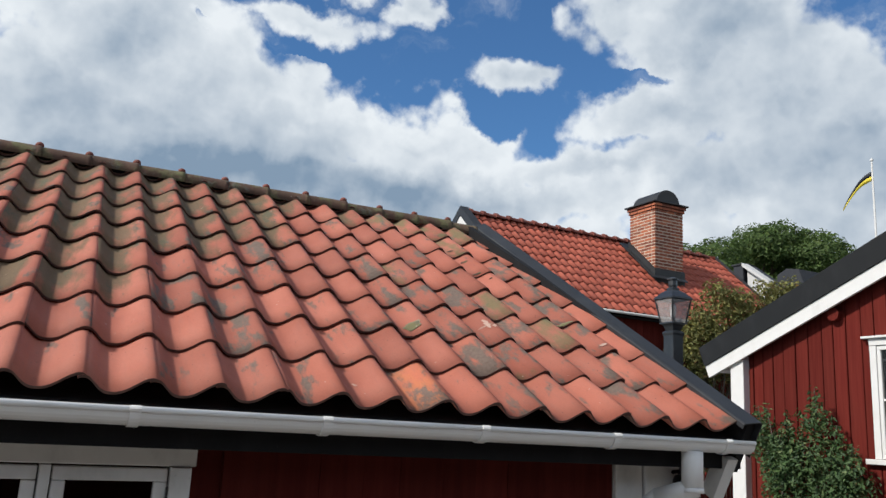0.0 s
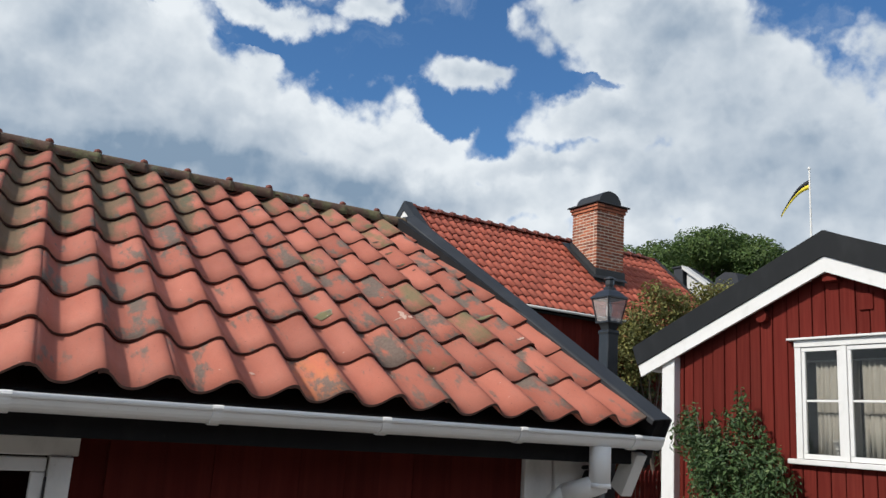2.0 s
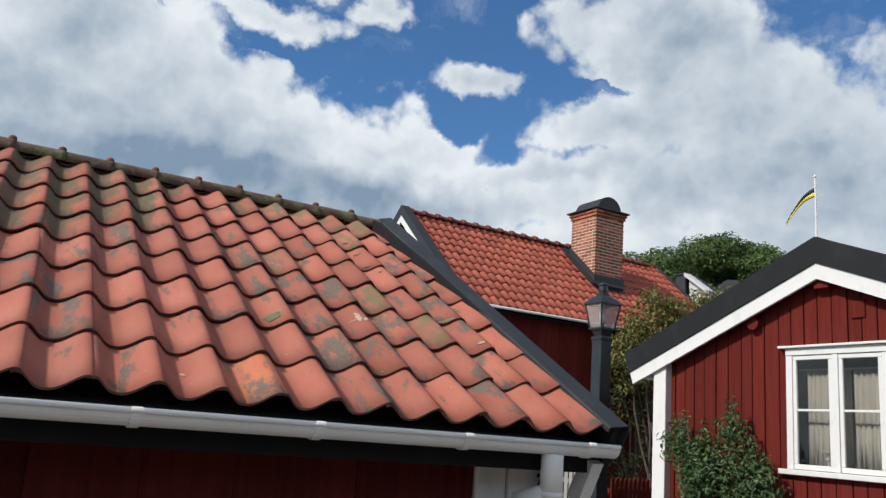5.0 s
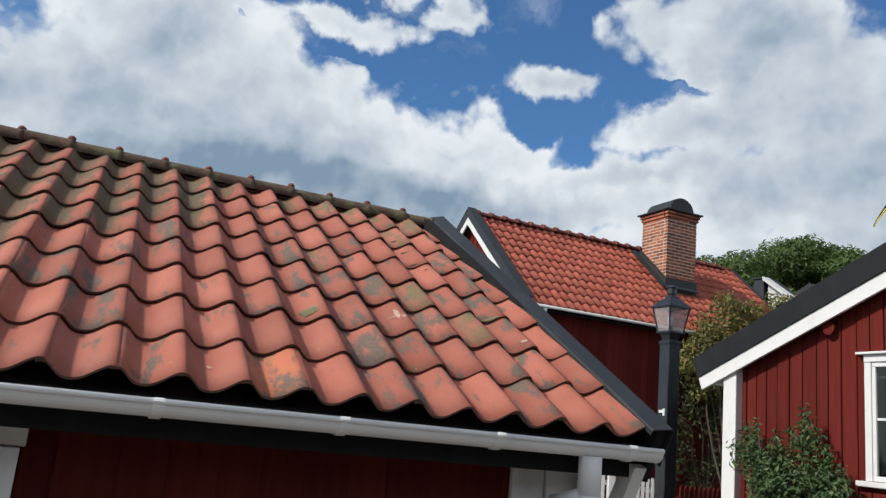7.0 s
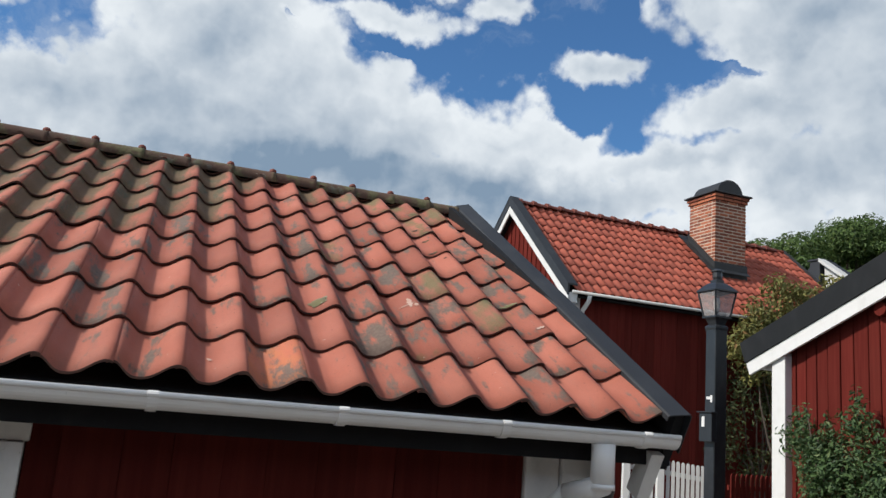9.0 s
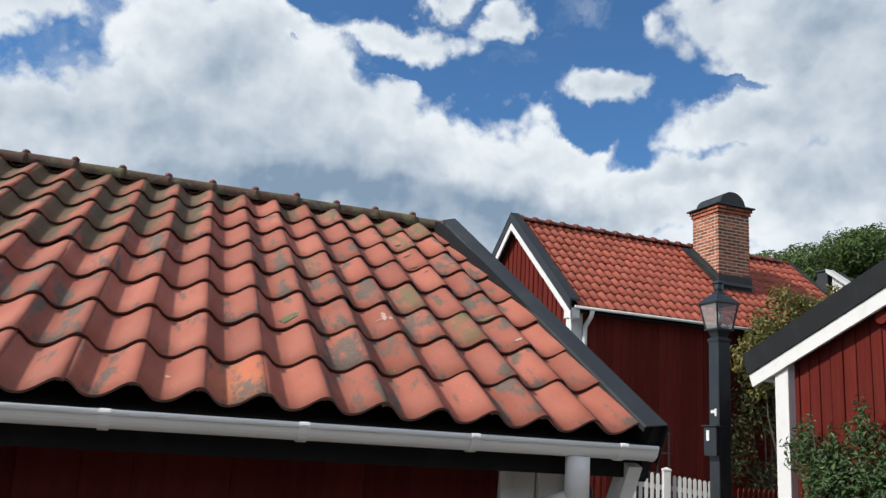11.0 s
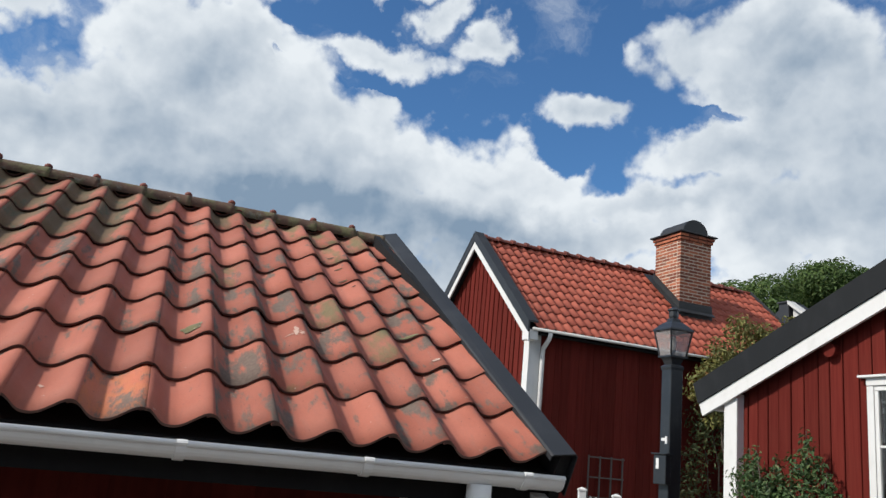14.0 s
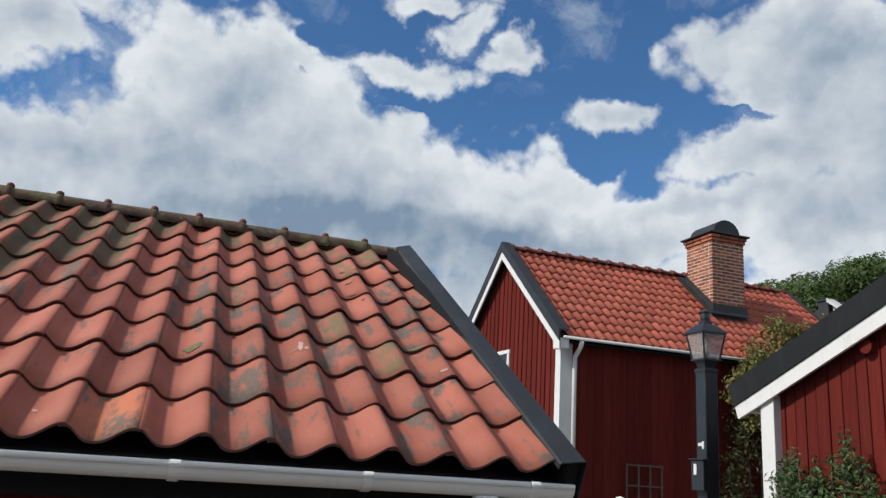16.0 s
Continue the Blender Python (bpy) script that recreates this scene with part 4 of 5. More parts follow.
    hood = [(mid + r * math.cos(math.pi * k / 16), cy0 + 0.02, 7.217 + 0.33 * math.sin(math.pi * k / 16)) for k in range(17)]
    part("hood", prism(bmesh.new(), hood, (0, cy1 - cy0 - 0.04, 0)), M_BLACK, ch, "arched black sheet hood")
    # flashing round the foot
    fl = bmesh.new()
    ring = [(cx0 - 0.03, cy0 - 0.03), (cx1 + 0.03, cy0 - 0.03), (cx1 + 0.03, cy1 + 0.03), (cx0 - 0.03, cy1 + 0.03)]
    low = [fl.verts.new((x, y, h2_top(y) - 0.10)) for x, y in ring]
    high = [fl.verts.new((x, y, h2_top(y) + 0.20)) for x, y in ring]
    for i in range(4):
        fl.faces.new((low[i], low[(i + 1) % 4], high[(i + 1) % 4], high[i]))
    fl.faces.new(high)
    part("flashing", fl, M_BLACK, ch, "black flashing collar")
    part("apron", prism(bmesh.new(), [(cx0 - 0.17, cy0 - 0.12, h2_top(cy0 - 0.12) + 0.04), (cx1 + 0.04, cy0 - 0.12, h2_top(cy0 - 0.12) + 0.04), (cx1 + 0.04, cy1 + 0.2, h2_top(cy1 + 0.2) + 0.04), (cx0 - 0.17, cy1 + 0.2, h2_top(cy1 + 0.2) + 0.04)], (0, 0, 0.02)), M_BLACK, ch)
    # tiles: the stretch towards the lane as pieces, the rest joined
    W, G = 0.2, 0.325
    frame_m = pose(0, 10.40, h2_top(10.40), H2_PITCH)
    v, f = tile_mesh(W, G + 0.05, 0.023, 9, 0.014, rows=2)
    me = mesh_of("roof_tile", v, f, M_TILE_FAR)
    rest_v, rest_f = [], []
    rnd = random.Random(8)
    rows = int(3.55 / G) + 1
    for n in range(38):
        for row in range(rows):
            m = frame_m @ Matrix.Translation((5.96 + n * W, row * G - 0.02 + rnd.uniform(-0.006, 0.006), -0.062 + rnd.uniform(-0.003, 0.003))) @ pose(0, 0, 0, -4.6 + rnd.uniform(-0.4, 0.4), rnd.uniform(-0.8, 0.8), rnd.uniform(-0.5, 0.5))
            if row == rows - 1:
                m = m @ Matrix.Diagonal((1, 0.75, 1, 1))
            if n < 27:
                part("roof_tile", me, None, roof).matrix_basis = m
            else:
                k = len(rest_v)
                rest_v += [tuple(m @ Vector(p)) for p in v]
                rest_f += [tuple(i + k for i in q) for q in f]
    tagged(part("roof_tiles", mesh_of("roof_tiles", rest_v, rest_f, M_TILE_FAR), M_TILE_FAR, roof), kind="stuff")
    north = prism(bmesh.new(), [(5.98, H2_RY, H2_RZ - 0.06), (H2_END, H2_RY, H2_RZ - 0.06), (H2_END, 15.8, h2_top(15.8, 0.06)), (5.98, 15.8, h2_top(15.8, 0.06))], (0, 0, 0.03))
    part("back_slope", north, M_TILE_FAR, h)
    bm = bmesh.new()
    # each ridge tile flares at its lower end over the next
    loops = [[bm.verts.new((x, r * math.cos(math.pi * k / 8), 0.9 * r * math.sin(math.pi * k / 8))) for k in range(9)] for x, r in ((0.36, 0.088), (0.10, 0.098), (0.085, 0.122), (0.0, 0.126))]
    for lo, hi in zip(loops, loops[1:]):
        for k in range(8):
            bm.faces.new((lo[k], lo[k + 1], hi[k + 1], hi[k]))
    bm.faces.new(loops[0]), bm.faces.new(loops[-1][::-1])
    me = finish(bm, M_RIDGE_FAR, "ridge_tile")
    for i in range(21):
        t = part("ridge_tile", me, None, h)
        t.matrix_basis = pose(5.97 + 0.345 * i, H2_RY, H2_RZ - 0.10, 0, 1.6, 0)
    part("verge_board", slope_board(10.40, H2_RY, 0.02, 0.15, h2_top, H2_END - 0.03, H2_END + 0.0), M_BLACK, h)
    return h


build_chimney_house()


# ---- gable cottage with the casement window ----
H3_X, H3_RY, H3_RZ, H3_PITCH = 5.90, 2.86, 4.15, 21.6
H3_N, H3_SOUTH = 5.29, 0.36


def h3_top(y):
    return H3_RZ - math.tan(radians(H3_PITCH)) * abs(y - H3_RY)


def build_gable_cottage():
    h = thing("cottage", "red cottage gable with white bargeboards and a casement window", "house")
    w0, w1, wz0, wz1 = 2.19, 3.335, 1.66, 2.955
    body = bmesh.new()
    t = lambda y: h3_top(y) - 0.30
    for y0, y1, z0, peak in ((H3_SOUTH, w0, 0.0, False), (w1, H3_N, 0.0, False)):
        prism(body, [(H3_X, y0, z0), (H3_X, y1, z0), (H3_X, y1, t(y1)), (H3_X, y0, t(y0))], (0.14, 0, 0))
    prism(body, [(H3_X, w0, wz1), (H3_X, w1, wz1), (H3_X, w1, t(w1)), (H3_X, H3_RY, t(H3_RY)), (H3_X, w0, t(w0))], (0.14, 0, 0))
    box(body, H3_X, H3_X + 0.14, w0, w1, 0.0, wz0)
    wall = part("wall", body, M_RED, h, "sunlit red board wall")
    boarding(wall, M_RED, lambda s, d: (H3_X - d, s), H3_SOUTH, H3_N - 0.12, 0.178, 0.25, lambda s: h3_top(s) - 0.25, [(w0 - 0.02, w1 + 0.02, wz0 - 0.02, wz1 + 0.02)], gap=0.012, seed=9)
    part("wall", boxed(H3_X + 0.14, 10.4, H3_N - 0.14, H3_N, 0, 2.9), M_RED, h)
    part("wall", boxed(H3_X + 0.14, 10.4, H3_SOUTH, H3_SOUTH + 0.14, 0, 2.9), M_RED, h)
    part("wall", prism(bmesh.new(), [(10.4, H3_SOUTH, 0), (10.4, H3_N, 0), (10.4, H3_N, t(H3_N)), (10.4, H3_RY, t(H3_RY)), (10.4, H3_SOUTH, t(H3_SOUTH))], (-0.12, 0, 0)), M_RED, h)
    # corner post boxed proud of the boarding
    part("corner_board", boxed(H3_X - 0.135, H3_X + 0.02, H3_N - 0.195, H3_N + 0.02, 0.1, 2.86, bevel=0.005), M_WHITE, h, "white boxed corner post")
    part("corner_board", boxed(H3_X - 0.135, H3_X + 0.02, H3_SOUTH - 0.02, H3_SOUTH + 0.17, 0.1, 2.86, bevel=0.005), M_WHITE, h)
    # roof
    y_n, y_s = 5.80, 2 * H3_RY - 5.80
    deck = prism(bmesh.new(), [(5.76, y_n, h3_top(y_n) - 0.02), (5.76, H3_RY, H3_RZ - 0.02), (5.76, y_s, h3_top(y_s) - 0.02), (5.76, y_s, h3_top(y_s) - 0.14), (5.76, H3_RY, H3_RZ - 0.14), (5.76, y_n, h3_top(y_n) - 0.14)], (5.0, 0, 0))
    part("roof", deck, M_SLATE, h, "dark low-pitched roof")
    k = math.tan(radians(H3_PITCH))
    for sgn, y_e in ((1, y_n), (-1, y_s)):
        def strip(lo, hi, x0, x1):
            # ends cut square to the slope
            a, b = lo * k * sgn, hi * k * sgn
            c = math.cos(radians(H3_PITCH)) ** 2
            ring = [(x0, H3_RY, H3_RZ - lo), (x0, y_e - a * c, h3_top(y_e) - lo * c), (x0, y_e - b * c, h3_top(y_e) - hi * c), (x0, H3_RY, H3_RZ - hi)]
            return prism(bmesh.new(), ring, (x1 - x0, 0, 0))
        part("verge_board", strip(-0.02, 0.272, 5.70, 5.755), M_BOARD_BLACK, h, "black verge board")
        part("bargeboard", strip(0.275, 0.45, 5.72, 5.755), M_WHITE, h, "white bargeboard")
    part("ridge_cap", prism(bmesh.new(), [(5.74, H3_RY - 0.12, H3_RZ - 0.03), (5.74, H3_RY, H3_RZ + 0.03), (5.74, H3_RY + 0.12, H3_RZ - 0.03)], (5.0, 0, 0)), M_SLATE, h)
    part("soffit", prism(bmesh.new(), [(5.76, H3_N, h3_top(H3_N) - 0.20), (5.76, y_n - 0.05, h3_top(y_n) - 0.16), (5.76, y_n - 0.05, h3_top(y_n) - 0.19), (5.76, H3_N, h3_top(H3_N) - 0.24)], (4.6, 0, 0)), M_WHITE_OLD, h)
    part("gutter", tube(bmesh.new(), [(5.93, y_n - 0.06, 2.74), (10.4, y_n - 0.06, 2.74)], 0.05, 12), M_GUTTER, h, smooth=True)
    # purlin ends under the verge
    for y, z in ((3.76, 3.285), (2 * H3_RY - 3.76, 3.285)):
        part("purlin", tube(bmesh.new(), [(5.79, y, z), (6.0, y, z)], 0.078, 14), M_RED, h, "round red purlin end")
    part("purlin", boxed(5.77, 6.0, H3_RY - 0.11, H3_RY + 0.07, 3.60, 3.72, bevel=0.006), M_RED, h)
    part("vent_hatch", boxed(H3_X - 0.045, H3_X - 0.02, 2.40, 2.56, 3.26, 3.44, bevel=0.004), M_RED, h, "small red boarded vent hatch")
    # window
    F = H3_X - 0.03
    win = part("window", boxed(F - 0.06, H3_X, w0 - 0.09, w1 + 0.10, wz1 + 0.02, wz1 + 0.045, bevel=0.003), M_WHITE, h, "white two-leaf casement window with curtains")
    part("casing", boxed(F - 0.02, H3_X, w0 - 0.03, w1 + 0.03, wz1 - 0.06, wz1 + 0.017, bevel=0.003), M_WHITE, win)
    part("casing", boxed(F - 0.012, H3_X, w1 - 0.05, w1 + 0.03, wz0, wz1 - 0.063, bevel=0.003), M_WHITE, win)
    part("casing", boxed(F - 0.012, H3_X, w0 - 0.03, w0 + 0.05, wz0, wz1 - 0.063, bevel=0.003), M_WHITE, win)
    part("sill", boxed(F - 0.07, H3_X, w0 - 0.09, w1 + 0.11, wz0 - 0.06, wz0 - 0.003, bevel=0.006), M_WHITE, win, "white weathered sill")
    mid = (w0 + w1) / 2
    part("mullion", boxed(F - 0.015, H3_X + 0.03, mid - 0.035, mid + 0.035, wz0, wz1 - 0.063, bevel=0.004), M_WHITE, win)
    for a, b in ((w0 + 0.053, mid - 0.038), (mid + 0.038, w1 - 0.053)):
        sash = bmesh.new()
        z0, z1 = wz0 + 0.003, wz1 - 0.066
        for q in ((a, b, z1 - 0.045, z1), (a, b, z0, z0 + 0.055), (a, a + 0.045, z0 + 0.057, z1 - 0.047), (b - 0.045, b, z0 + 0.057, z1 - 0.047)):
            box(sash, F - 0.004, F + 0.035, q[0], q[1], q[2], q[3], bevel=0.003)
        s = part("sash", sash, M_WHITE, win)
        zm = (z0 + z1) / 2 + 0.02
        part("glazing_bar", boxed(F + 0.002, F + 0.03, a + 0.047, b - 0.047, zm - 0.012, zm + 0.012, bevel=0.002), M_WHITE, win)
        for p0, p1 in ((z0 + 0.05, zm - 0.01), (zm + 0.01, z1 - 0.04)):
            g = part("pane", boxed(F + 0.015, F + 0.018, a + 0.04, b - 0.04, p0, p1), M_PANE, win)
            g.visible_shadow = False
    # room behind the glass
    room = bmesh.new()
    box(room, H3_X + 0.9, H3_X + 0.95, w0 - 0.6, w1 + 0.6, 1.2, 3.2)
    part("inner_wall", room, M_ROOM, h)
    return w0, w1, wz0, wz1


W0, W1, WZ0, WZ1 = build_gable_cottage()


def build_curtain(y0, y1, z0, z1, label, out=0.17, scallop=0.0):
    n, verts, faces = 60, [], []
    for i in range(n + 1):
        y = y0 + (y1 - y0) * i / n
        d = 0.018 * math.sin(i * 0.95) + 0.008 * math.sin(i * 2.3 + 1)
        for z in (z0 + 0.01 * math.sin(i * 0.7), z1 + scallop * abs(math.sin(i * 0.62))):
            verts.append((H3_X + out + d, y, z))
        if i:
            k = 2 * i
            faces.append((k - 2, k, k + 1, k - 1))
    me = mesh_of("curtain", verts, faces, M_CURTAIN)
    ob = tagged(new("curtain", me), label, "curtain", "curtains of the casement window")
    so = ob.modifiers.new("thickness", "SOLIDIFY")
    so.thickness = 0.003


build_curtain(W0 - 0.10, 2.68, WZ0 - 0.02, WZ1 - 0.20, "pleated cream linen curtain behind the glass")
build_curtain(2.72, W1 - 0.10, WZ0 - 0.02, WZ1 - 0.20, "pleated cream linen curtain behind the glass")
build_curtain(W0 - 0.08, 2.66, WZ0 - 0.02, WZ0 + 0.50, "short scalloped cream cafe curtain before the long ones", 0.15, 0.022)
build_curtain(2.74, W1 - 0.14, WZ0 - 0.02, WZ0 + 0.50, "short scalloped cream cafe curtain before the long ones", 0.15, 0.022)
rail = tagged(new("curtain_rail", finish(tube(bmesh.new(), [(H3_X + 0.17, W0 - 0.1, WZ1 - 0.20), (H3_X + 0.17, W1 + 0.1, WZ1 - 0.20)], 0.012, 8), M_WHITE, "curtain_rail")), "thin white rail holding the linen curtains", "rail")
inner_sill = tagged(new("window_board", finish(boxed(H3_X + 0.001, H3_X + 0.115, W0 + 0.002, W1 - 0.002, WZ0 - 0.03, WZ0 + 0.0), M_WHITE, "window_board")), "white inner window board", "sill", kind="structure")
vase = tagged(new("candlestick", finish(lathe(bmesh.new(), [(0.045, 0), (0.045, 0.015), (0.018, 0.03), (0.014, 0.10), (0.03, 0.12), (0.022, 0.14), (0.03, 0.16), (0.055, 0.20), (0.055, 0.215)], (H3_X + 0.062, 2.93, WZ0 + 0.001), 14), M_WHITE, "candlestick")), "small white turned candlestick on the window board", "candlestick")


# ---- street lamp ----
def build_lamp():
    x, y = 6.12, 6.75
    z0 = ground_z(x, y)
    lamp = thing("street_lamp", "black square-post street lamp with a four-sided lantern", "street lamp")
    part("post", boxed(x - 0.104, x + 0.104, y - 0.104, y + 0.104, z0, 3.30, bevel=0.010), M_IRON, lamp)
    part("foot", boxed(x - 0.14, x + 0.14, y - 0.14, y + 0.14, z0, z0 + 0.25, bevel=0.015), M_IRON, lamp)
    part("collar", lathe(bmesh.new(), [(0.15, 3.28), (0.16, 3.31), (0.16, 3.33), (0.11, 3.36), (0.14, 3.42), (0.17, 3.455)], (x, y, 0), 4, math.pi / 4), M_IRON, lamp)
    lantern = part("lantern", lathe(bmesh.new(), [(0.185, 3.452), (0.205, 3.452), (0.205, 3.475), (0.185, 3.475)], (x, y, 0), 4, math.pi / 4), M_IRON, lamp)
    lo, hi, a, b = 3.475, 3.825, 0.128, 0.185
    for sx, sy in ((1, 1), (1, -1), (-1, 1), (-1, -1)):
        part("corner_bar", tube(bmesh.new(), [(x + sx * a, y + sy * a, lo), (x + sx * b, y + sy * b, hi)], 0.014, 6), M_IRON, lantern)
    for i in range(4):
        c, s = math.cos(i * math.pi / 2), math.sin(i * math.pi / 2)
        q = lambda u, v, z: (x + c * v - s * u, y + s * v + c * u, z)
        ring = [q(-a + 0.012, a - 0.004, lo), q(a - 0.012, a - 0.004, lo), q(b - 0.012, b - 0.004, hi), q(-b + 0.012, b - 0.004, hi)]
        part("pane", prism(bmesh.new(), ring, (-0.004 * c, -0.004 * s, 0)), M_LAMP_GLASS, lantern, "frosted pane")
    part("socket", lathe(bmesh.new(), [(0.05, 3.476), (0.05, 3.50), (0.032, 3.51), (0.032, 3.56)], (x, y, 0), 10), M_IRON, lantern, "black lamp socket")
    part("bulb", lathe(bmesh.new(), [(0.030, 3.561), (0.046, 3.60), (0.046, 3.72), (0.030, 3.75), (0.008, 3.76)], (x, y, 0), 12), M_BULB, lantern, "white lamp tube, unlit", smooth=True)
    part("hood", lathe(bmesh.new(), [(0.26, 3.822), (0.29, 3.83), (0.285, 3.85), (0.18, 3.93), (0.115, 3.965), (0.095, 3.97), (0.095, 4.00), (0.07, 4.02)], (x, y, 0), 4, math.pi / 4), M_IRON, lantern, "black stepped lantern hood")
    part("chimney", lathe(bmesh.new(), [(0.06, 4.015), (0.07, 4.05), (0.07, 4.12), (0.09, 4.13), (0.09, 4.15), (0.03, 4.175)], (x, y, 0), 8), M_IRON, lantern)
    bx = part("switch_box", boxed(x - 0.20, x - 0.106, y - 0.16, y + 0.10, 1.72, 2.11, bevel=0.008), M_IRON, lamp, "black switch box with a small white label")
    part("lid", boxed(x - 0.225, x - 0.106, y - 0.19, y + 0.13, 2.113, 2.13, bevel=0.004), M_IRON, bx)
    part("sticker", boxed(x - 0.205, x - 0.199, y - 0.02, y + 0.04, 1.92, 2.06), M_WHITE, bx)
    part("clip", boxed(x - 0.118, x - 0.105, y - 0.03, y + 0.05, 2.30, 2.34), M_WHITE, lamp)
    part("clip", boxed(x - 0.118, x - 0.105, y - 0.07, y - 0.03, 2.26, 2.36), M_WHITE, lamp)
    return lamp


build_lamp()


# ---- fences ----
def picket_fence(name, label, a, b, top_a, top_b, mat, pitch, width, height, rail=True, posts=True):
    a, b = Vector((*a, 0)), Vector((*b, 0))
    d = (b - a)
    n = max(2, int(d.length / pitch))
    ang = math.degrees(math.atan2(d.y, d.x))
    f = thing(name, label, "fence", "garden fences")
    f.matrix_basis = pose(a.x, a.y, 0, 0, 0, ang)
    L = d.length
    me = None
    for i in range(n):
        s = (i + 0.5) / n
        top = top_a + (top_b - top_a) * s
        if me is None:
            w = width / 2
            me = finish(prism(bmesh.new(), [(-w, -0.01, -height), (w, -0.01, -height), (w, -0.01, -0.03), (w * 0.4, -0.01, 0), (-w * 0.4, -0.01, 0), (-w, -0.01, -0.03)], (0, 0.02, 0)), mat, "picket")
        p = part("picket", me, None, f)
        p.location = (s * L, 0, top)
    for dz in (0.16, height - 0.2):
        k = (top_b - top_a) / L
        part("rail", prism(bmesh.new(), [(0, 0.012, top_a - dz), (L, 0.012, top_b - dz), (L, 0.012, top_b - dz - 0.07), (0, 0.012, top_a - dz - 0.07)], (0, 0.035, 0)), mat, f)
    if posts:
        for s, t in ((0, top_a), (L, top_b)):
            p = part("post", boxed(s - 0.055, s + 0.055, -0.05, 0.06, 0.0, t + 0.06, bevel=0.006), mat, f)
            part("cap", lathe(bmesh.new(), [(0.09, t + 0.06), (0.09, t + 0.08), (0.01, t + 0.11)], (s, 0.005, 0), 4, math.pi / 4), mat, p)
    return f


picket_fence("picket_gate", "white picket gate between capped posts", (5.74, 8.30), (6.22, 8.10), 1.45, 1.40, M_WHITE, 0.075, 0.05, 1.08)
picket_fence("picket_fence", "white picket fence running up to the lamp", (6.30, 8.07), (6.85, 7.83), 1.40, 1.34, M_WHITE, 0.075, 0.05, 1.08, posts=False)
picket_fence("picket_fence", "red picket fence before the dark wall", (6.6, 7.0), (8.6, 7.2), 1.30, 1.30, M_RED, 0.10, 0.06, 0.95, posts=False)
picket_fence("picket_fence", "red picket fence before the dark wall", (3.2, 9.2), (5.5, 8.6), 1.40, 1.40, M_RED, 0.10, 0.06, 0.95, posts=False)


def build_trellis():
    t = thing("trellis", "thin weathered wooden trellis against the red wall", "trellis")
    x0, x1, z0, z1, y = 7.35, 8.10, 0.5, 2.10, 10.62
    for i in range(4):
        x = x0 + (x1 - x0) * i / 3
        part("upright", boxed(x - 0.012, x + 0.012, y - 0.012, y + 0.012, z0, z1), M_WOOD, t)
    for i in range(5):
        z = z1 - 0.03 - 0.36 * i
        part("crossbar", boxed(x0 - 0.02, x1 + 0.02, y - 0.034, y - 0.014, z - 0.012, z + 0.012), M_WOOD, t)


build_trellis()


# ---- plants ----
def stem(bm, a, b, r0, r1, bend, rnd, seg=6):
    a, b = Vector(a), Vector(b)
    line = [a + (b - a) * (i / 5) + Vector((rnd.uniform(-bend, bend), rnd.uniform(-bend, bend), 0)) * (0 < i < 5) for i in range(6)]
    tube(bm, line, r0, seg, True, r1)


def build_rose():
    rnd = random.Random(2)
    b = thing("rose_bush", "dense green rose bush against the red wall", "bush")
    bm = bmesh.new()
    blobs = []
    base = (5.55, 4.2, ground_z(5.5, 4.2))
    tips = [(5.62, 4.74, 2.22), (5.5, 4.50, 2.20), (5.50, 4.20, 2.10), (5.6, 3.90, 2.42), (5.5, 3.55, 2.0), (5.5, 3.36, 1.78), (5.35, 4.2, 1.85)]
    for p in tips:
        stem(bm, base, p, 0.018, 0.005, 0.06, rnd)
        blobs.append((p[0], p[1], p[2] - 0.12, 0.08, 0.09, 0.17))
        blobs.append((p[0], p[1], p[2] - 0.40, 0.22, 0.24, 0.26))
    part("stem", bm, M_BARK, b)
    blobs += [(5.52, 4.0, 1.55, 0.27, 0.58, 0.45), (5.50, 3.98, 1.1, 0.30, 0.64, 0.5), (5.60, 4.50, 1.4, 0.16, 0.16, 0.5), (5.5, 3.5, 1.3, 0.22, 0.24, 0.45), (5.5, 4.05, 0.7, 0.32, 0.64, 0.4)]
    leaves("leaves", M_LEAF_ROSE, b, blobs, 8500, 0.031, 21, 0.12)


def build_vine(name, label, base, tips, mat, count, size, seed, spread):
    rnd = random.Random(seed)
    s = thing(name, label, "shrub")
    bm = bmesh.new()
    blobs = []
    for p in tips:
        stem(bm, base, p, 0.03, 0.006, 0.1, rnd)
        blobs.append((p[0], p[1], p[2], spread, spread, spread * 0.9))
        blobs.append((p[0] + rnd.uniform(-0.3, 0.3), p[1], p[2] - 0.35, spread * 1.2, spread, spread))
    part("stem", bm, M_BARK, s)
    leaves("leaves", mat, s, blobs, count, size, seed, 0.1)


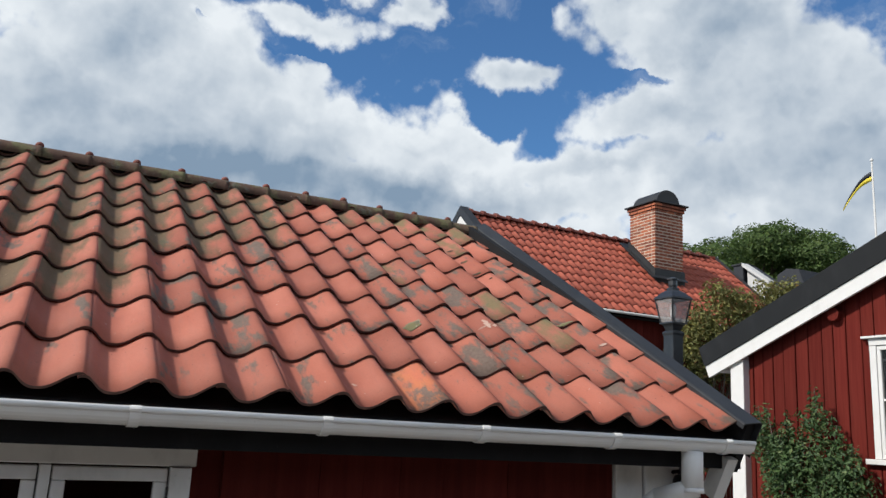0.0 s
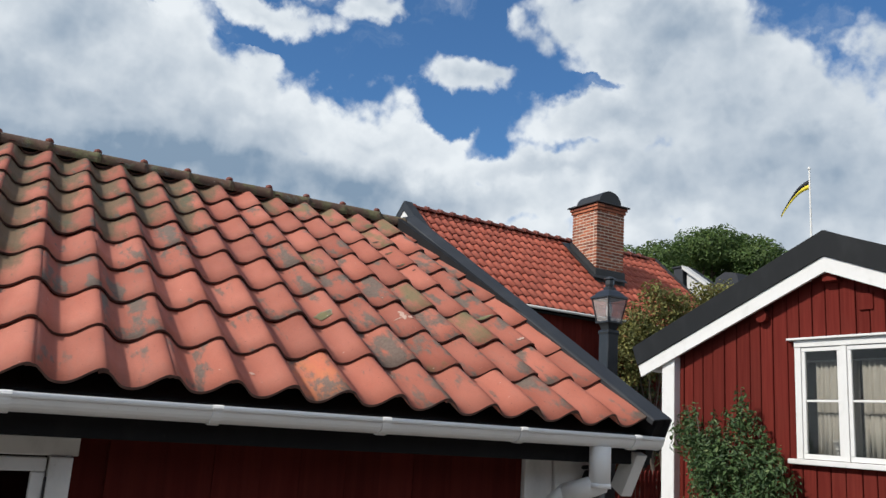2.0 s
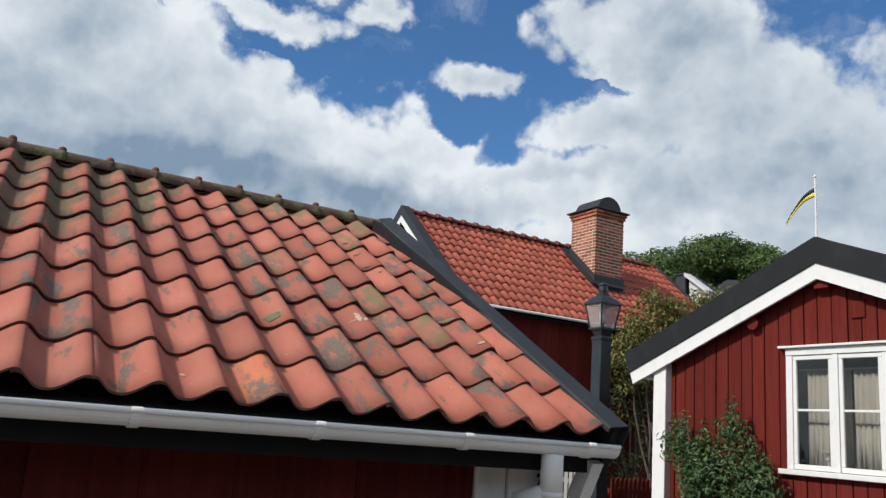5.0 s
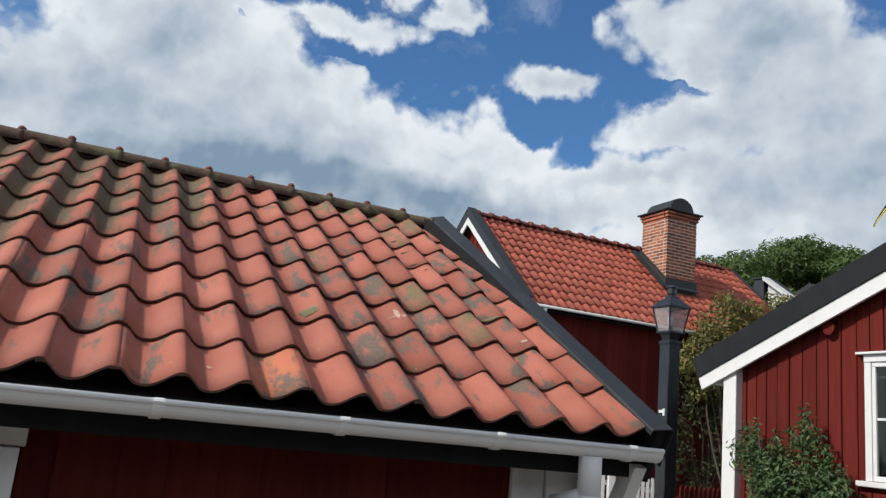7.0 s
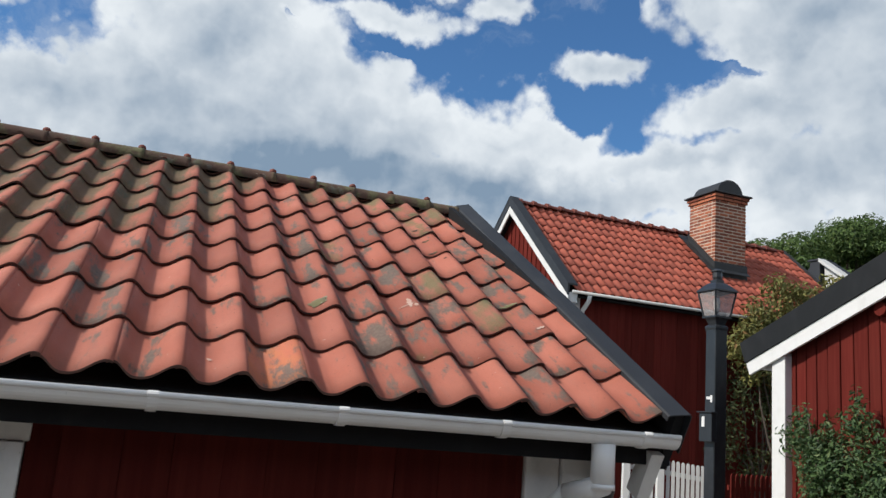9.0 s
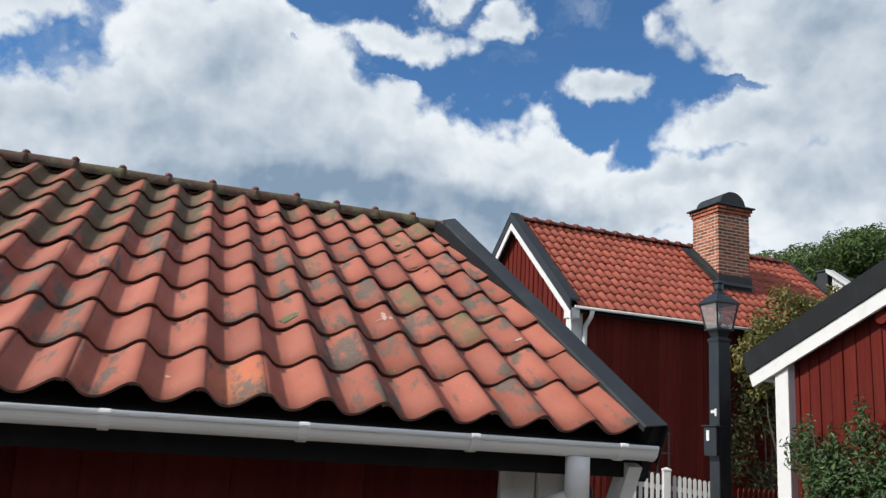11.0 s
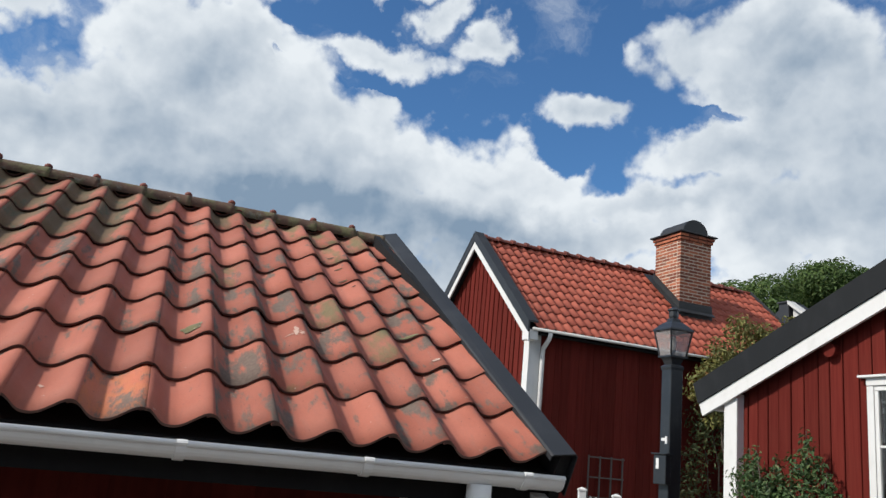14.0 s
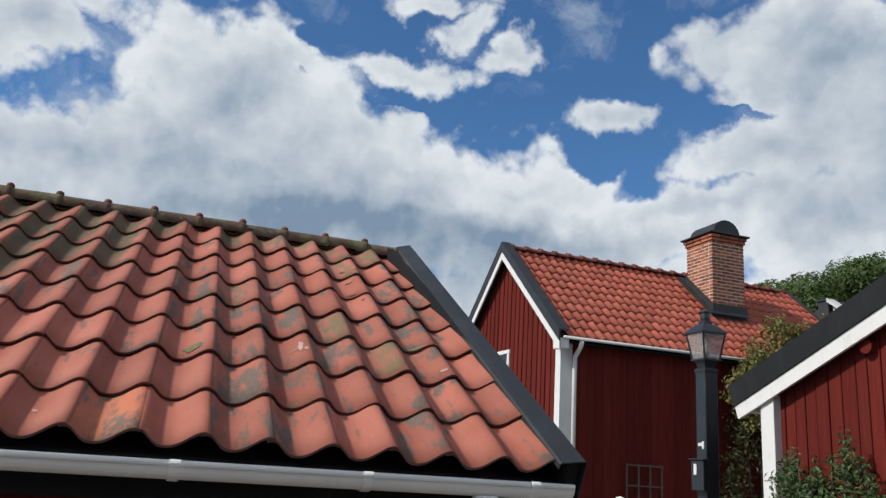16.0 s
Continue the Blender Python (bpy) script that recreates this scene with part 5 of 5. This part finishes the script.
def build_tree(at, crown_r, top, seed, name_label):
    rnd = random.Random(seed)
    t = thing("tree", name_label, "tree")
    bm = bmesh.new()
    x, y = at
    tube(bm, [(x, y, 0), (x + 0.1, y, top * 0.2), (x - 0.05, y + 0.1, top * 0.45), (x, y, top * 0.6)], 0.45, 10, True, 0.22)
    blobs = []
    for i in range(52):
        a, k = rnd.uniform(0, 2 * math.pi), rnd.random() ** 0.5
        r = crown_r * k * 0.85
        z = top - 1.0 - (k ** 2) * 2.2 - rnd.random() * 2.6
        p = (x + r * math.cos(a), y + r * math.sin(a), z)
        stem(bm, (x, y, top * 0.5), p, 0.12, 0.03, 0.25, rnd)
        s = rnd.uniform(0.75, 1.45)
        blobs.append((*p, s, s, s * 0.72))
    part("trunk", bm, M_BARK, t)
    leaves("crown", M_LEAF_TREE, t, blobs, 90000, 0.086, seed, 0.6)


build_rose()
build_vine("climbing_shrub", "loose yellow-green shrub reaching above the house eave", (10.6, 9.9, 0.42),
           [(9.95, 10.1, 4.35), (10.35, 10.0, 4.85), (10.8, 9.9, 4.75), (11.2, 9.9, 4.7), (10.2, 10.0, 4.1), (10.9, 9.9, 4.1), (11.6, 9.8, 5.0), (12.0, 9.8, 4.95), (11.6, 9.8, 4.4), (12.4, 9.8, 5.15), (12.7, 9.9, 5.0), (9.7, 10.1, 3.9), (10.6, 10.0, 3.6), (10.0, 10.1, 3.5)], M_LEAF_VINE, 8500, 0.050, 22, 0.34)
build_vine("wall_creeper", "creeper on the house wall with shade put into its dark green leaves", (10.2, 10.35, 0.42),
           [(10.0, 10.35, 3.3), (10.5, 10.3, 3.7), (9.8, 10.4, 2.6), (10.4, 10.3, 2.7), (9.6, 10.4, 1.9), (10.6, 10.3, 1.9), (10.0, 10.4, 1.5), (10.9, 10.2, 3.2), (11.2, 10.2, 2.5), (10.3, 10.3, 3.0), (10.8, 10.2, 3.8)], M_LEAF_CREEPER_SHADED, 4200, 0.042, 23, 0.33)
build_tree((27.3, 24.2), 5.25, 12.62, 31, "broad green deciduous tree beyond the roofs")


# ---- far things ----
def build_flag():
    x, y = 30.4, 20.1
    p = thing("flagpole", "white flagpole flying a narrow dark-and-yellow pennant", "flagpole")
    part("pole", tube(bmesh.new(), [(x, y, 0), (x, y, 7), (x, y, 14.5)], 0.07, 10, True, 0.04), M_WHITE, p)
    part("finial", lathe(bmesh.new(), [(0.02, 14.5), (0.07, 14.55), (0.07, 14.62), (0.01, 14.68)], (x, y, 0), 8), M_WHITE, p)
    side = Vector((-0.82, 0.57, 0))
    for name, m, o in (("upper_stripe", M_BRONZE, 0.0), ("lower_stripe", M_YELLOW, 1.0)):
        verts, faces = [], []
        n = 14
        for i in range(n + 1):
            s = i / n
            wid = 0.22 * (1 - 0.75 * s)
            c = Vector((x, y, 14.05)) + side * (1.3 * (1.15 * s - 0.15 * s ** 3)) + Vector((0, 0, -1.75 * s ** 1.4)) + Vector((0.57, 0.82, 0)) * 0.12 * math.sin(s * 7)
            for e in (o * wid, o * wid + wid):
                verts.append(tuple(c + Vector((0.15 * e, 0, -e))))
            if i:
                k = 2 * i
                faces.append((k - 2, k - 1, k + 1, k))
        ob = part(name, mesh_of(name, verts, faces, m), m, p)
        so = ob.modifiers.new("thickness", "SOLIDIFY")
        so.thickness = 0.01


build_flag()


def build_far_house():
    h = thing("house", "grey house with dark roof and dormer beyond the chimney house", "house")
    x, o = 19.0, -0.35
    part("wall", prism(bmesh.new(), [(x, 16.4 + o, 0), (x, 17.36 + o, 0), (x, 17.36 + o, 7.55), (x, 16.4 + o, 6.9)], (0.4, 0, 0)), M_GREY, h, "pale grey rendered gable")
    part("verge", prism(bmesh.new(), [(x - 0.2, 16.3 + o, 6.86), (x - 0.2, 17.42 + o, 7.64), (x - 0.2, 17.42 + o, 7.76), (x - 0.2, 16.3 + o, 6.98)], (0.3, 0, 0)), M_GREY, h, "pale verge of the grey gable")
    part("roof", prism(bmesh.new(), [(x + 0.12, 16.3 + o, 6.84), (x + 0.12, 17.42 + o, 7.62), (x + 0.12, 17.42 + o, 7.72), (x + 0.12, 16.3 + o, 6.94)], (0.35, 0, 0)), M_SLATE, h, "dark roof slope")
    d = part("dormer", boxed(x - 0.12, x + 0.32, 17.44 + o, 17.86 + o, 5.9, 7.70, bevel=0.015), M_SLATE, h, "dark boxed dormer")
    part("lid", boxed(x - 0.17, x + 0.37, 17.40 + o, 17.91 + o, 7.703, 7.76, bevel=0.01), M_SLATE, d)
    part("side_roof", prism(bmesh.new(), [(x - 0.05, 17.87 + o, 5.9), (x - 0.05, 18.5 + o, 5.9), (x - 0.05, 18.5 + o, 7.15), (x - 0.05, 17.87 + o, 7.55)], (0.4, 0, 0)), M_SLATE, h)
    part("low_wall", boxed(x + 0.1, x + 2.6, 15.2 + o, 16.35 + o, 0.0, 6.70), M_GREY, h)
    part("low_roof", prism(bmesh.new(), [(x, 15.1 + o, 6.70), (x, 16.2 + o, 6.70), (x, 16.12 + o, 7.18), (x, 15.75 + o, 7.34), (x, 15.3 + o, 7.26)], (2.7, 0, 0)), M_SLATE, h, "low dark roof beside the gable")
    return h


build_far_house()
